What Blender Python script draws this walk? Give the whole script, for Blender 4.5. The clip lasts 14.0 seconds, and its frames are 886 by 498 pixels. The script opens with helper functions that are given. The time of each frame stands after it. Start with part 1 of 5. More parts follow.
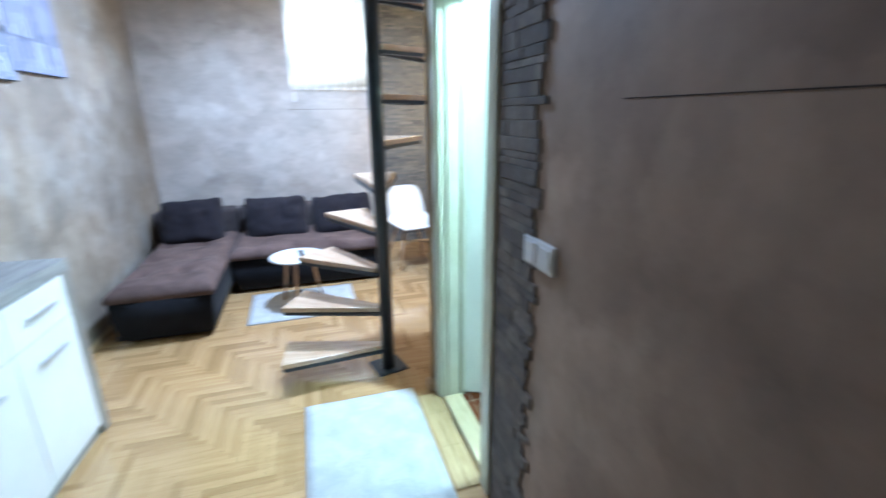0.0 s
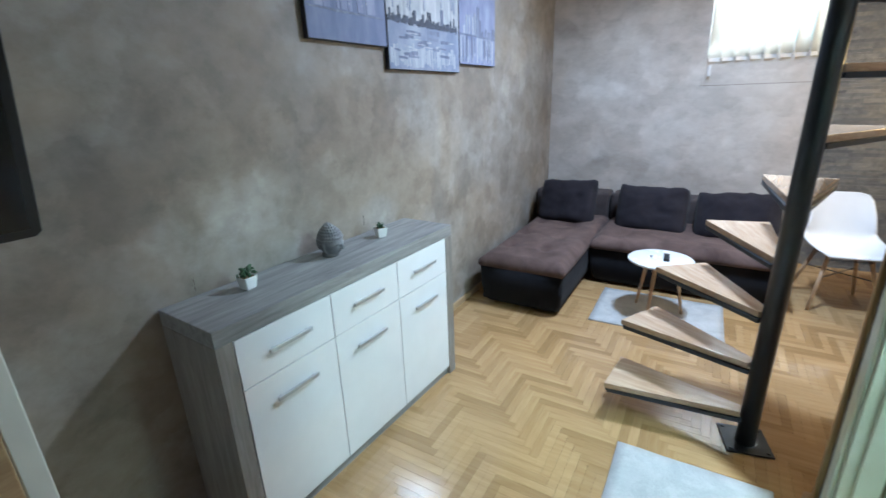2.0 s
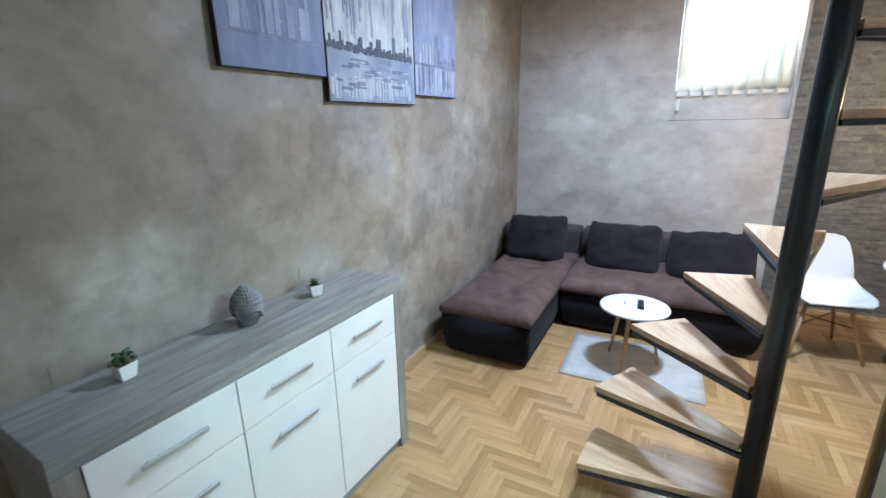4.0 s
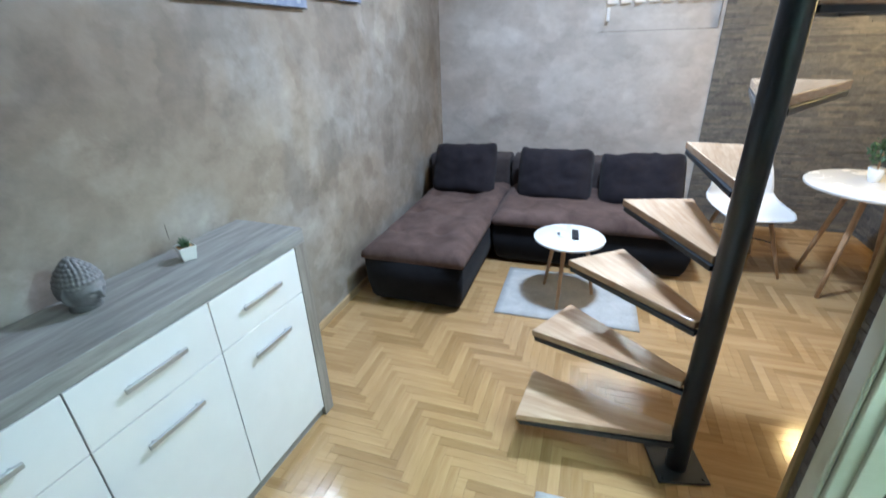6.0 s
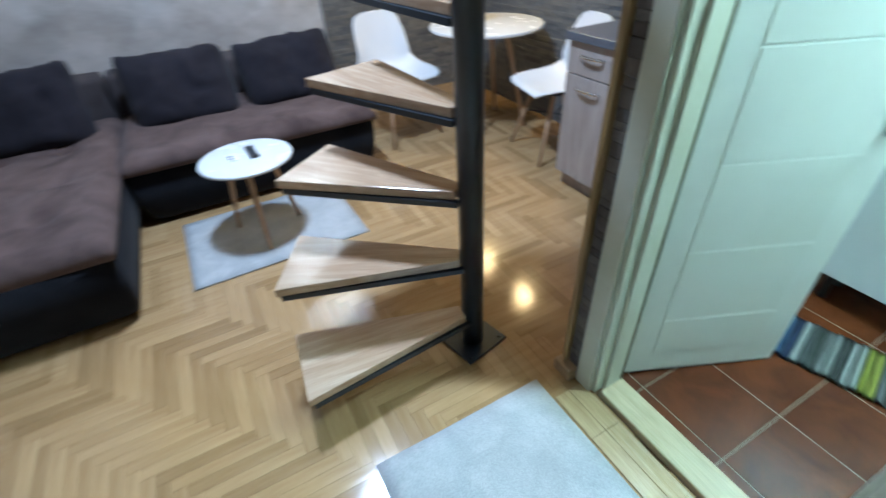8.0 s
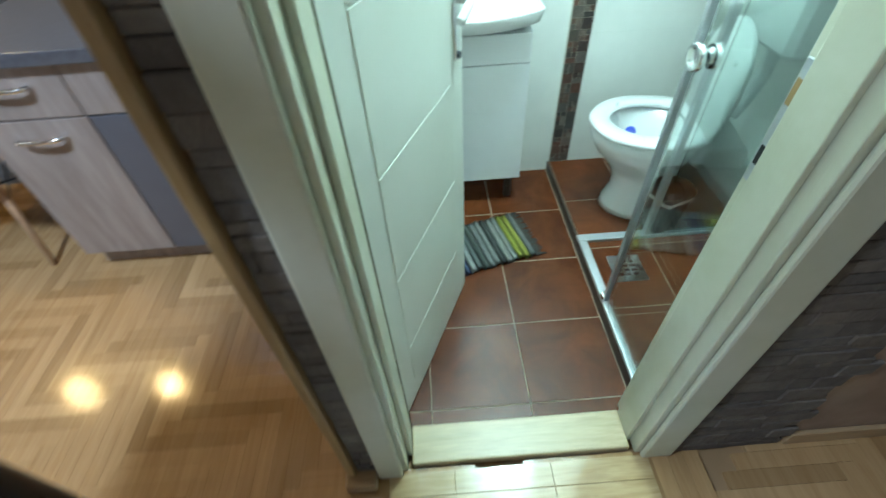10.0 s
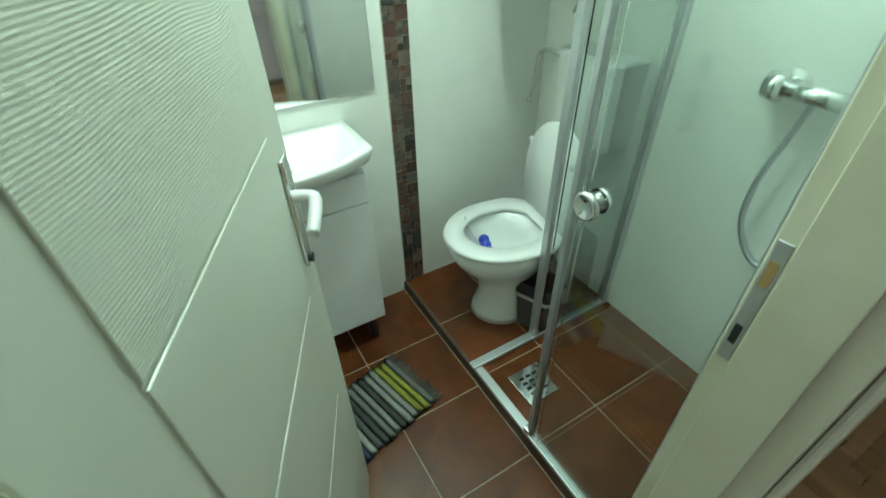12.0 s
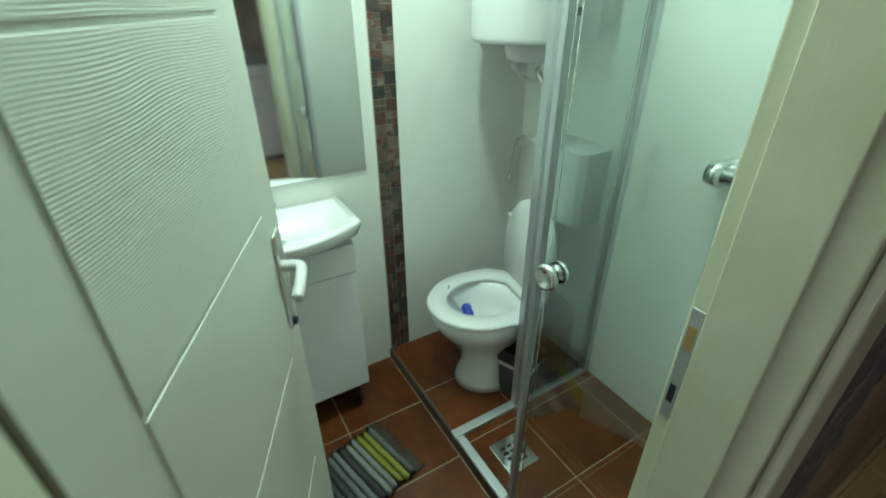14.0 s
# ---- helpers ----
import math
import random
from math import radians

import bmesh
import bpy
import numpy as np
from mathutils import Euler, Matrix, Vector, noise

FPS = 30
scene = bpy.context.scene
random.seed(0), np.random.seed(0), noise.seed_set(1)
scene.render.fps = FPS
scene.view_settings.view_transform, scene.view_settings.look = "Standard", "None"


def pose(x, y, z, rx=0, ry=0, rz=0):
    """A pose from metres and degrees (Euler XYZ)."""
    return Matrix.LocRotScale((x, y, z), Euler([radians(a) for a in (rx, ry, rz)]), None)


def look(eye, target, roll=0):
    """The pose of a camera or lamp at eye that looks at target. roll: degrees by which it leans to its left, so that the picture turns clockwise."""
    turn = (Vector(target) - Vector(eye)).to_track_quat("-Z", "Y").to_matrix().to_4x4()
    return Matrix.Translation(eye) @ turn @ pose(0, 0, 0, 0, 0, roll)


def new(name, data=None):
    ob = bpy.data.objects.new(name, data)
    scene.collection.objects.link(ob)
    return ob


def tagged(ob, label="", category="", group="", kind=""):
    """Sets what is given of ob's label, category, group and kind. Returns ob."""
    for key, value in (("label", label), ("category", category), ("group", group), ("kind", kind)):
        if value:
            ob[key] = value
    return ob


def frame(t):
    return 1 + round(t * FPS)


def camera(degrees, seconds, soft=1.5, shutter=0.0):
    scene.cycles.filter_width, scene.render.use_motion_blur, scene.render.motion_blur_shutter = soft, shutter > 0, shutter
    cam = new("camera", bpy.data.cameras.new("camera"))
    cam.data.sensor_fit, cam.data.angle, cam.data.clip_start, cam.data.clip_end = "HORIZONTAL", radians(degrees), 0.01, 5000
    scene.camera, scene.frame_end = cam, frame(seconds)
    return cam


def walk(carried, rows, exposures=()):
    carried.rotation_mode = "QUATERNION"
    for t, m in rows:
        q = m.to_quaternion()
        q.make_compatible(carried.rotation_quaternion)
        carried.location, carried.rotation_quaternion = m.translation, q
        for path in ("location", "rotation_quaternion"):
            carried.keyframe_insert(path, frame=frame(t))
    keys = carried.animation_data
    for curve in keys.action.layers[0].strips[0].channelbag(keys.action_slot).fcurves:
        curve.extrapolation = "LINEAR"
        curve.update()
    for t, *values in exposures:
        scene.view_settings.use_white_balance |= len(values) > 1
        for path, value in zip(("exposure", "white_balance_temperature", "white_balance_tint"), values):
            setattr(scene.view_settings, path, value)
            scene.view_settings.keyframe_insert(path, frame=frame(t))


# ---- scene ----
cam = camera(89.7, 14.0, shutter=0.5)
EXPOSURES = [(0.0, 0.48, 5050, 4), (0.6, 0.24, 5050, 2), (1.2, -0.02, 5250, 1), (1.6, -0.06, 5400, 3), (3.0, 0.0, 5620, 4), (6.5, -0.04, 5620, 3), (7.5, -0.18, 5500, 3), (8.5, -0.28, 5000, 2), (9.0, -0.22, 5000, 3), (11.3, -0.8, 6800, -2), (12.5, -1.36, 6750, -3), (14.0, -1.44, 6750, -3)]
PATH = [
    (0, (1.515, 0.475, 1.54), (2.068, 2.307, 0.958), -0.6),
    (0.5, (1.563, 0.633, 1.58), (1.434, 2.528, 0.951), -1.7),
    (1, (1.622, 0.745, 1.605), (1.056, 2.556, 0.971), 0.1),
    (1.5, (1.599, 0.809, 1.594), (0.81, 2.528, 0.945), -0.6),
    (2, (1.584, 0.825, 1.579), (0.604, 2.446, 0.936), -2.1),
    (2.5, (1.556, 0.889, 1.593), (0.478, 2.452, 0.962), -1.9),
    (3, (1.562, 0.986, 1.635), (0.52, 2.605, 1.092), -1.0),
    (5.5, (1.455, 1.435, 1.596), (0.8, 3.206, 0.936), -1.5),
    (6, (1.456, 1.506, 1.558), (0.865, 3.223, 0.719), -2.0),
    (6.5, (1.442, 1.575, 1.521), (0.925, 3.244, 0.548), -2.3),
    (7, (1.391, 1.658, 1.479), (1.015, 3.304, 0.407), -2.3),
    (7.5, (1.325, 1.84, 1.393), (1.461, 3.461, 0.228), -2.2),
    (8, (1.298, 1.972, 1.329), (2.011, 3.395, 0.119), -3.6),
    (8.5, (1.358, 2.182, 1.269), (2.472, 3.227, -0.022), -3.0),
    (9, (1.467, 2.338, 1.265), (2.731, 2.997, -0.138), -4.8),
    (11.5, (2.056, 2.455, 1.262), (3.439, 1.755, -0.003), -1.6),
    (12, (2.109, 2.445, 1.299), (3.477, 1.663, 0.067), -1.4),
    (12.5, (2.121, 2.438, 1.339), (3.509, 1.563, 0.196), -1.1),
    (13, (2.122, 2.43, 1.378), (3.552, 1.469, 0.364), -1),
    (13.5, (2.101, 2.429, 1.37), (3.569, 1.425, 0.455), -0.8),
    (14, (2.029, 2.447, 1.344), (3.531, 1.555, 0.37), -0.2),
]
walk(cam, [(t, look(eye, target, roll)) for t, eye, target, roll in PATH], EXPOSURES)

# ---- light ----
world = bpy.data.worlds.new("world")
scene.world = world
world.use_nodes = True
wn = world.node_tree
sky = wn.nodes.new("ShaderNodeTexSky")
sky.sky_type, sky.sun_disc = "NISHITA", False
sky.sun_elevation, sky.sun_rotation = radians(35), radians(200)
wn.links.new(sky.outputs[0], wn.nodes["Background"].inputs[0])
wn.nodes["Background"].inputs[1].default_value = 0.12


def lamp(name, kind, place, power, colour, size, aim=None):
    data = bpy.data.lights.new(name, kind)
    data.energy, data.color = power, colour
    if kind == "AREA":
        data.shape, data.size = "DISK", size
    else:
        data.shadow_soft_size = size
    ob = new(name, data)
    ob.matrix_world = look(place, aim or (place[0], place[1] + 1e-4, place[2] - 1))
    return ob


LAMP_MAIN = (1.62, 3.88, 2.74)
LAMPS_WARM = ((3.40, 4.47, 1.72), (3.40, 5.12, 1.72))
LAMP_BATH = (2.86, 2.04, 2.22)
lamp("ceiling_lamp_light", "AREA", LAMP_MAIN, 114, (0.70, 0.80, 0.98), 0.30)
for place in LAMPS_WARM:
    lamp("wall_lamp_light", "POINT", place, 27, (1.0, 0.64, 0.25), 0.03)
lamp("bath_lamp_light", "POINT", LAMP_BATH, 95, (0.76, 1.0, 0.97), 0.06)
day = lamp("window_daylight", "AREA", (1.86, 6.1, 2.4), 38, (0.95, 0.98, 1.0), 0.8, (1.86, 4.0, 1.8))

# ---- materials ----
def shader(name, base, rough=0.6, metal=0.0, coat=0.0):
    m = bpy.data.materials.new(name)
    m.use_nodes = True
    p = m.node_tree.nodes["Principled BSDF"]
    p.inputs["Base Color"].default_value = (*base, 1)
    p.inputs["Roughness"].default_value = rough
    p.inputs["Metallic"].default_value = metal
    p.inputs["Coat Weight"].default_value = coat
    p.inputs["Coat Roughness"].default_value = 0.1
    return m, m.node_tree, p


def node(nt, kind, **values):
    n = nt.nodes.new(kind)
    for k, v in values.items():
        n.inputs[k.replace("_", " ")].default_value = v
    return n


def coords(nt, scale=(1, 1, 1), turn=(0, 0, 0), world_space=False):
    tc = nt.nodes.new("ShaderNodeTexCoord")
    mp = nt.nodes.new("ShaderNodeMapping")
    mp.inputs["Scale"].default_value = scale
    mp.inputs["Rotation"].default_value = [radians(a) for a in turn]
    if world_space:
        geo = nt.nodes.new("ShaderNodeNewGeometry")
        nt.links.new(geo.outputs["Position"], mp.inputs[0])
    else:
        nt.links.new(tc.outputs["Object"], mp.inputs[0])
    return mp.outputs[0]


def ramp(nt, fac, *stops):
    r = nt.nodes.new("ShaderNodeValToRGB")
    while len(r.color_ramp.elements) < len(stops):
        r.color_ramp.elements.new(0.5)
    for e, (pos, col) in zip(r.color_ramp.elements, stops):
        e.position, e.color = pos, (*col, 1)
    nt.links.new(fac, r.inputs[0])
    return r.outputs[0]


def blend(nt, kind, fac, a, b):
    m = nt.nodes.new("ShaderNodeMix")
    m.data_type, m.blend_type = "RGBA", kind
    for sock, v in ((m.inputs[0], fac), (m.inputs[6], a), (m.inputs[7], b)):
        if isinstance(v, (int, float)):
            sock.default_value = v
        elif isinstance(v, tuple):
            sock.default_value = (*v, 1)
        else:
            nt.links.new(v, sock)
    return m.outputs[2]


def fuzz(nt, vec, scale, detail=4.0, rough=0.55, warp=0.0):
    n = node(nt, "ShaderNodeTexNoise", Scale=scale, Detail=detail, Roughness=rough, Distortion=warp)
    nt.links.new(vec, n.inputs["Vector"])
    return n.outputs["Fac"]


def bump(nt, p, height, strength=0.3, depth=0.002):
    b = node(nt, "ShaderNodeBump", Strength=strength, Distance=depth)
    nt.links.new(height, b.inputs["Height"])
    nt.links.new(b.outputs[0], p.inputs["Normal"])


def plain(name, base, rough=0.5, metal=0.0, vary=0.06, scale=9.0, grain=120.0, relief=0.08, coat=0.0):
    """A near-even surface: slight cloudy change of tone, fine relief, uneven gloss."""
    m, nt, p = shader(name, base, rough, metal, coat)
    vec = coords(nt)
    cloud = fuzz(nt, vec, scale)
    lo = tuple(c * (1 - vary) for c in base)
    hi = tuple(min(1, c * (1 + vary)) for c in base)
    nt.links.new(ramp(nt, cloud, (0.3, lo), (0.7, hi)), p.inputs["Base Color"])
    r = node(nt, "ShaderNodeMapRange", To_Min=max(0.02, rough - 0.06), To_Max=min(1, rough + 0.08))
    nt.links.new(cloud, r.inputs[0])
    nt.links.new(r.outputs[0], p.inputs["Roughness"])
    bump(nt, p, fuzz(nt, vec, grain, 2.0), relief, 0.0008)
    return m


def plaster(name, dark, mid, light, warm, seed, stretch=(1, 1, 1), relief=0.3, amount=0.9):
    """Trowelled decorative plaster: clouds of two tones, overlapping flat trowel patches, smears, pits and fine grit."""
    m, nt, p = shader(name, mid, 0.62)
    vec = coords(nt, world_space=True)
    off = nt.nodes.new("ShaderNodeVectorMath")
    off.inputs[1].default_value = (seed, seed * 1.7, seed * 0.6)
    nt.links.new(vec, off.inputs[0])
    st = nt.nodes.new("ShaderNodeMapping")
    st.inputs["Scale"].default_value = stretch
    nt.links.new(off.outputs[0], st.inputs[0])
    v = st.outputs[0]

    def patches(scale, warp, squeeze, turn):
        """Flat-toned trowel patches with soft, wandering borders; grey value per patch."""
        wob = node(nt, "ShaderNodeTexNoise", Scale=scale * 1.6, Detail=5.0, Roughness=0.65)
        nt.links.new(v, wob.inputs["Vector"])
        add = nt.nodes.new("ShaderNodeVectorMath")
        add.operation = "MULTIPLY_ADD"
        add.inputs[1].default_value = (warp, warp, warp)
        nt.links.new(wob.outputs["Color"], add.inputs[0])
        nt.links.new(v, add.inputs[2])
        mp = nt.nodes.new("ShaderNodeMapping")
        mp.inputs["Scale"].default_value = squeeze
        mp.inputs["Rotation"].default_value = [radians(a) for a in turn]
        nt.links.new(add.outputs[0], mp.inputs[0])
        vo = node(nt, "ShaderNodeTexVoronoi", Scale=scale)
        vo.feature = "SMOOTH_F1"
        vo.inputs["Smoothness"].default_value = 0.32
        nt.links.new(mp.outputs[0], vo.inputs["Vector"])
        sep = nt.nodes.new("ShaderNodeSeparateColor")
        nt.links.new(vo.outputs["Color"], sep.inputs[0])
        return sep.outputs[0]

    big = fuzz(nt, v, 1.3, 4.0, 0.55, 0.5)
    hue = fuzz(nt, off.outputs[0], 1.2, 4.0, 0.6, 0.4)
    blotch = fuzz(nt, v, 4.6, 6.0, 0.66, 0.2)
    smear = fuzz(nt, v, 12.0, 5.0, 0.65, 0.35)
    slab = patches(2.6, 0.34, (1, 1, 1.25), (6, -5, 4))
    dab = patches(7.0, 0.13, (1, 1, 0.75), (-12, 14, 8))
    a = ramp(nt, big, (0.33, dark), (0.5, mid), (0.68, light))
    a = blend(nt, "MIX", ramp(nt, hue, (0.42, (0, 0, 0)), (0.62, (0.8, 0.8, 0.8))), a, warm)
    tone = ramp(nt, slab, (0.1, (0.84, 0.82, 0.80)), (0.5, (1.0, 0.99, 0.98)), (0.9, (1.12, 1.125, 1.13)))
    tone2 = ramp(nt, dab, (0.1, (0.86, 0.845, 0.83)), (0.5, (1.0, 1.0, 1.0)), (0.9, (1.11, 1.11, 1.105)))
    b = ramp(nt, blotch, (0.33, (0.74, 0.72, 0.70)), (0.47, (0.97, 0.965, 0.96)), (0.64, (1.13, 1.13, 1.13)))
    c = ramp(nt, smear, (0.36, (0.90, 0.89, 0.88)), (0.55, (1.0, 1.0, 1.0)), (0.70, (1.08, 1.08, 1.08)))
    col = blend(nt, "MULTIPLY", amount, a, tone)
    col = blend(nt, "MULTIPLY", amount, col, tone2)
    col = blend(nt, "MULTIPLY", amount, col, b)
    col = blend(nt, "MULTIPLY", amount * 0.9, col, c)
    nt.links.new(col, p.inputs["Base Color"])
    rr = node(nt, "ShaderNodeMapRange", To_Min=0.46, To_Max=0.8)
    nt.links.new(blotch, rr.inputs[0])
    nt.links.new(rr.outputs[0], p.inputs["Roughness"])
    grit = fuzz(nt, vec, 90, 3.0)
    q = nt.nodes.new("ShaderNodeMath")
    q.operation = "MULTIPLY_ADD"
    q.inputs[1].default_value = 0.12
    nt.links.new(grit, q.inputs[0])
    nt.links.new(smear, q.inputs[2])
    q2 = nt.nodes.new("ShaderNodeMath")
    q2.operation = "MULTIPLY_ADD"
    q2.inputs[1].default_value = 0.35
    nt.links.new(slab, q2.inputs[0])
    nt.links.new(q.outputs[0], q2.inputs[2])
    bump(nt, p, q2.outputs[0], relief, 0.006)
    return m


def wood(name, dark, light, rough=0.4, along="x", scale=1.0, coat=0.0, island=0.0, objvary=0.0):
    """Timber with long grain; each piece differs in tone by object or by mesh island."""
    m, nt, p = shader(name, light, rough, 0.0, coat)
    stretch = {"x": (1.2, 14, 14), "y": (14, 1.2, 14), "z": (14, 14, 1.2)}[along]
    vec = coords(nt, tuple(s * scale for s in stretch))
    g = fuzz(nt, vec, 3.0, 6.0, 0.62, 0.7)
    fine = fuzz(nt, vec, 14.0, 3.0, 0.6)
    col = ramp(nt, g, (0.3, dark), (0.66, light))
    col = blend(nt, "MULTIPLY", 0.14 if island or objvary else 0.35, col, ramp(nt, fine, (0.3, (0.7, 0.66, 0.62)), (0.6, (1.05, 1.05, 1.05))))
    if island or objvary:
        src = nt.nodes.new("ShaderNodeNewGeometry").outputs["Random Per Island"] if island else nt.nodes.new("ShaderNodeObjectInfo").outputs["Random"]
        k = island or objvary
        tone = ramp(nt, src, (0.0, (1 - k, 1 - k * 1.12, 1 - k * 1.3)), (0.5, (1, 0.98, 0.95)), (1.0, (1 + k * 0.45, 1 + k * 0.5, 1 + k * 0.55)))
        col = blend(nt, "MULTIPLY", 1.0, col, tone)
    nt.links.new(col, p.inputs["Base Color"])
    rr = node(nt, "ShaderNodeMapRange", To_Min=max(0.04, rough - 0.06), To_Max=rough + 0.12)
    nt.links.new(g, rr.inputs[0])
    nt.links.new(rr.outputs[0], p.inputs["Roughness"])
    bump(nt, p, g, 0.12, 0.001)
    return m


def grained(name, base, rough):
    """Painted timber film: faint upright grain pressed into it, smudged gloss and slight yellowing."""
    m, nt, p = shader(name, base, rough)
    vec = coords(nt)
    cloud = fuzz(nt, vec, 5.0, 5.0, 0.6, 0.4)
    lo, hi = tuple(c * k for c, k in zip(base, (0.88, 0.88, 0.80))), tuple(c * k for c, k in zip(base, (1.06, 1.06, 1.08)))
    nt.links.new(ramp(nt, cloud, (0.3, lo), (0.7, hi)), p.inputs["Base Color"])
    r = node(nt, "ShaderNodeMapRange", To_Min=rough - 0.1, To_Max=rough + 0.12)
    nt.links.new(cloud, r.inputs[0])
    nt.links.new(r.outputs[0], p.inputs["Roughness"])
    bump(nt, p, fuzz(nt, coords(nt, (90, 90, 5)), 2.5, 5.0, 0.6, 0.6), 0.22, 0.0012)
    return m


def fabric(name, dark, light, weave=420.0, rough=0.95, nap=6.0):
    m, nt, p = shader(name, light, rough)
    p.inputs["Sheen Weight"].default_value = 0.04
    p.inputs["Specular IOR Level"].default_value = 0.2
    p.inputs["Sheen Roughness"].default_value = 0.5
    vec = coords(nt)
    cloud = fuzz(nt, vec, nap, 5.0, 0.6, 0.5)
    thread = fuzz(nt, vec, weave, 1.0)
    col = ramp(nt, cloud, (0.3, dark), (0.7, light))
    col = blend(nt, "MULTIPLY", 0.4, col, ramp(nt, thread, (0.3, (0.6, 0.6, 0.6)), (0.7, (1.15, 1.15, 1.15))))
    nt.links.new(col, p.inputs["Base Color"])
    bump(nt, p, thread, 0.4, 0.0015)
    return m


def stone(name, tones, by="island"):
    m, nt, p = shader(name, tones[1], 0.85)
    vec = coords(nt, world_space=True)
    src = nt.nodes.new("ShaderNodeNewGeometry").outputs["Random Per Island"] if by == "island" else nt.nodes.new("ShaderNodeObjectInfo").outputs["Random"]
    col = ramp(nt, src, *[(i / (len(tones) - 1), t) for i, t in enumerate(tones)])
    vein = fuzz(nt, vec, 22, 6.0, 0.7, 0.8)
    col = blend(nt, "MULTIPLY", 0.8, col, ramp(nt, vein, (0.28, (0.5, 0.5, 0.5)), (0.66, (1.2, 1.17, 1.12))))
    nt.links.new(col, p.inputs["Base Color"])
    bump(nt, p, fuzz(nt, vec, 45, 8.0, 0.7), 0.9, 0.006)
    return m


def glass(name, tint=(0.93, 0.98, 0.96), rough=0.0):
    m, nt, p = shader(name, tint, rough)
    p.inputs["Transmission Weight"].default_value = 1.0
    p.inputs["IOR"].default_value = 1.45
    return m


def glow(name, colour, strength):
    m, nt, p = shader(name, colour, 0.5)
    p.inputs["Emission Color"].default_value = (*colour, 1)
    p.inputs["Emission Strength"].default_value = strength
    return m


M_WALL = plaster("brown_plaster", (0.215, 0.191, 0.163), (0.277, 0.255, 0.229), (0.345, 0.328, 0.305), (0.268, 0.220, 0.168), 0.0, (1, 0.95, 1.15), 0.25, amount=0.9)
M_HALL = plaster("dark_brown_plaster", (0.235, 0.165, 0.116), (0.315, 0.228, 0.168), (0.395, 0.30, 0.232), (0.305, 0.205, 0.14), 3.1, amount=0.75)
M_GREY = plaster("grey_plaster", (0.40, 0.372, 0.345), (0.49, 0.466, 0.438), (0.58, 0.556, 0.53), (0.44, 0.392, 0.35), 7.3, (0.85, 1, 1.3), 0.16, 0.55)
M_CEIL = plain("ceiling_paint", (0.78, 0.77, 0.75), 0.85, relief=0.15)
M_BATHWALL = plain("bath_wall_tile", (0.80, 0.81, 0.77), 0.22, vary=0.03, relief=0.02)
M_PLANK = wood("oak_parquet", (0.385, 0.236, 0.103), (0.47, 0.308, 0.145), 0.09, "x", 1.0, 0.6, objvary=0.24)
M_PLANKS = wood("oak_parquet_joined", (0.385, 0.236, 0.103), (0.47, 0.308, 0.145), 0.09, "x", 1.0, 0.6, island=0.24)
M_GAP = plain("floor_bed", (0.33, 0.21, 0.10), 0.8)
M_SKIRT = wood("skirting_oak", (0.34, 0.22, 0.11), (0.50, 0.36, 0.20), 0.3, "y")
M_LEDGE = stone("ledge_stone", [(0.10, 0.102, 0.104), (0.145, 0.143, 0.138), (0.185, 0.172, 0.15), (0.125, 0.126, 0.127), (0.21, 0.198, 0.175)])
M_LEDGE_P = stone("ledge_stone_piece", [(0.098, 0.082, 0.071), (0.14, 0.118, 0.10), (0.18, 0.148, 0.12), (0.112, 0.098, 0.088), (0.205, 0.175, 0.145)], "object")
M_GREYOAK = wood("grey_oak_laminate", (0.175, 0.172, 0.17), (0.35, 0.345, 0.335), 0.45, "y", 0.8)
M_GREYOAK_Z = wood("grey_oak_side", (0.17, 0.155, 0.14), (0.31, 0.285, 0.26), 0.45, "z", 0.8)
M_WHITE = plain("gloss_white_lacquer", (0.80, 0.81, 0.82), 0.16, vary=0.02, relief=0.02, coat=0.4)
M_ALU = plain("brushed_aluminium", (0.55, 0.57, 0.60), 0.46, 0.9, relief=0.1)
M_CHROME = plain("chrome", (0.82, 0.83, 0.84), 0.08, 1.0, vary=0.02, relief=0.01)
M_STEEL = plain("dark_painted_steel", (0.022, 0.028, 0.036), 0.36, 0.15, vary=0.2, relief=0.15)
M_TREAD = wood("lacquered_tread", (0.40, 0.252, 0.150), (0.585, 0.428, 0.288), 0.14, "x", 0.7, 0.5)
M_SEAT = fabric("brown_velour", (0.062, 0.039, 0.034), (0.135, 0.090, 0.078))
M_BASE = fabric("black_leatherette", (0.006, 0.006, 0.008), (0.012, 0.012, 0.015), 160, 0.95)
M_CUSH = fabric("charcoal_cushion", (0.011, 0.009, 0.012), (0.021, 0.018, 0.023))
M_BACK = fabric("grey_brown_back", (0.045, 0.036, 0.036), (0.075, 0.062, 0.062))
M_RUG = fabric("pale_grey_rug", (0.37, 0.37, 0.36), (0.50, 0.50, 0.485), 240, nap=9)
M_MAT = fabric("light_grey_mat", (0.38, 0.385, 0.38), (0.53, 0.535, 0.52), 240, nap=7)
M_BEECH = wood("beech_leg", (0.36, 0.22, 0.12), (0.55, 0.37, 0.22), 0.4, "z")
M_SHELL = plain("white_plastic_shell", (0.72, 0.72, 0.72), 0.3, vary=0.02, relief=0.03)
M_TOP = plain("white_table_top", (0.70, 0.70, 0.69), 0.25, vary=0.02, relief=0.02)
M_BLACK = plain("black_plastic", (0.012, 0.012, 0.014), 0.3, vary=0.2)
M_DOOR = plain("door_cream_white", (0.80, 0.82, 0.74), 0.32, vary=0.03, relief=0.05)
M_FRAME = grained("door_frame_cream", (0.60, 0.60, 0.48), 0.38)
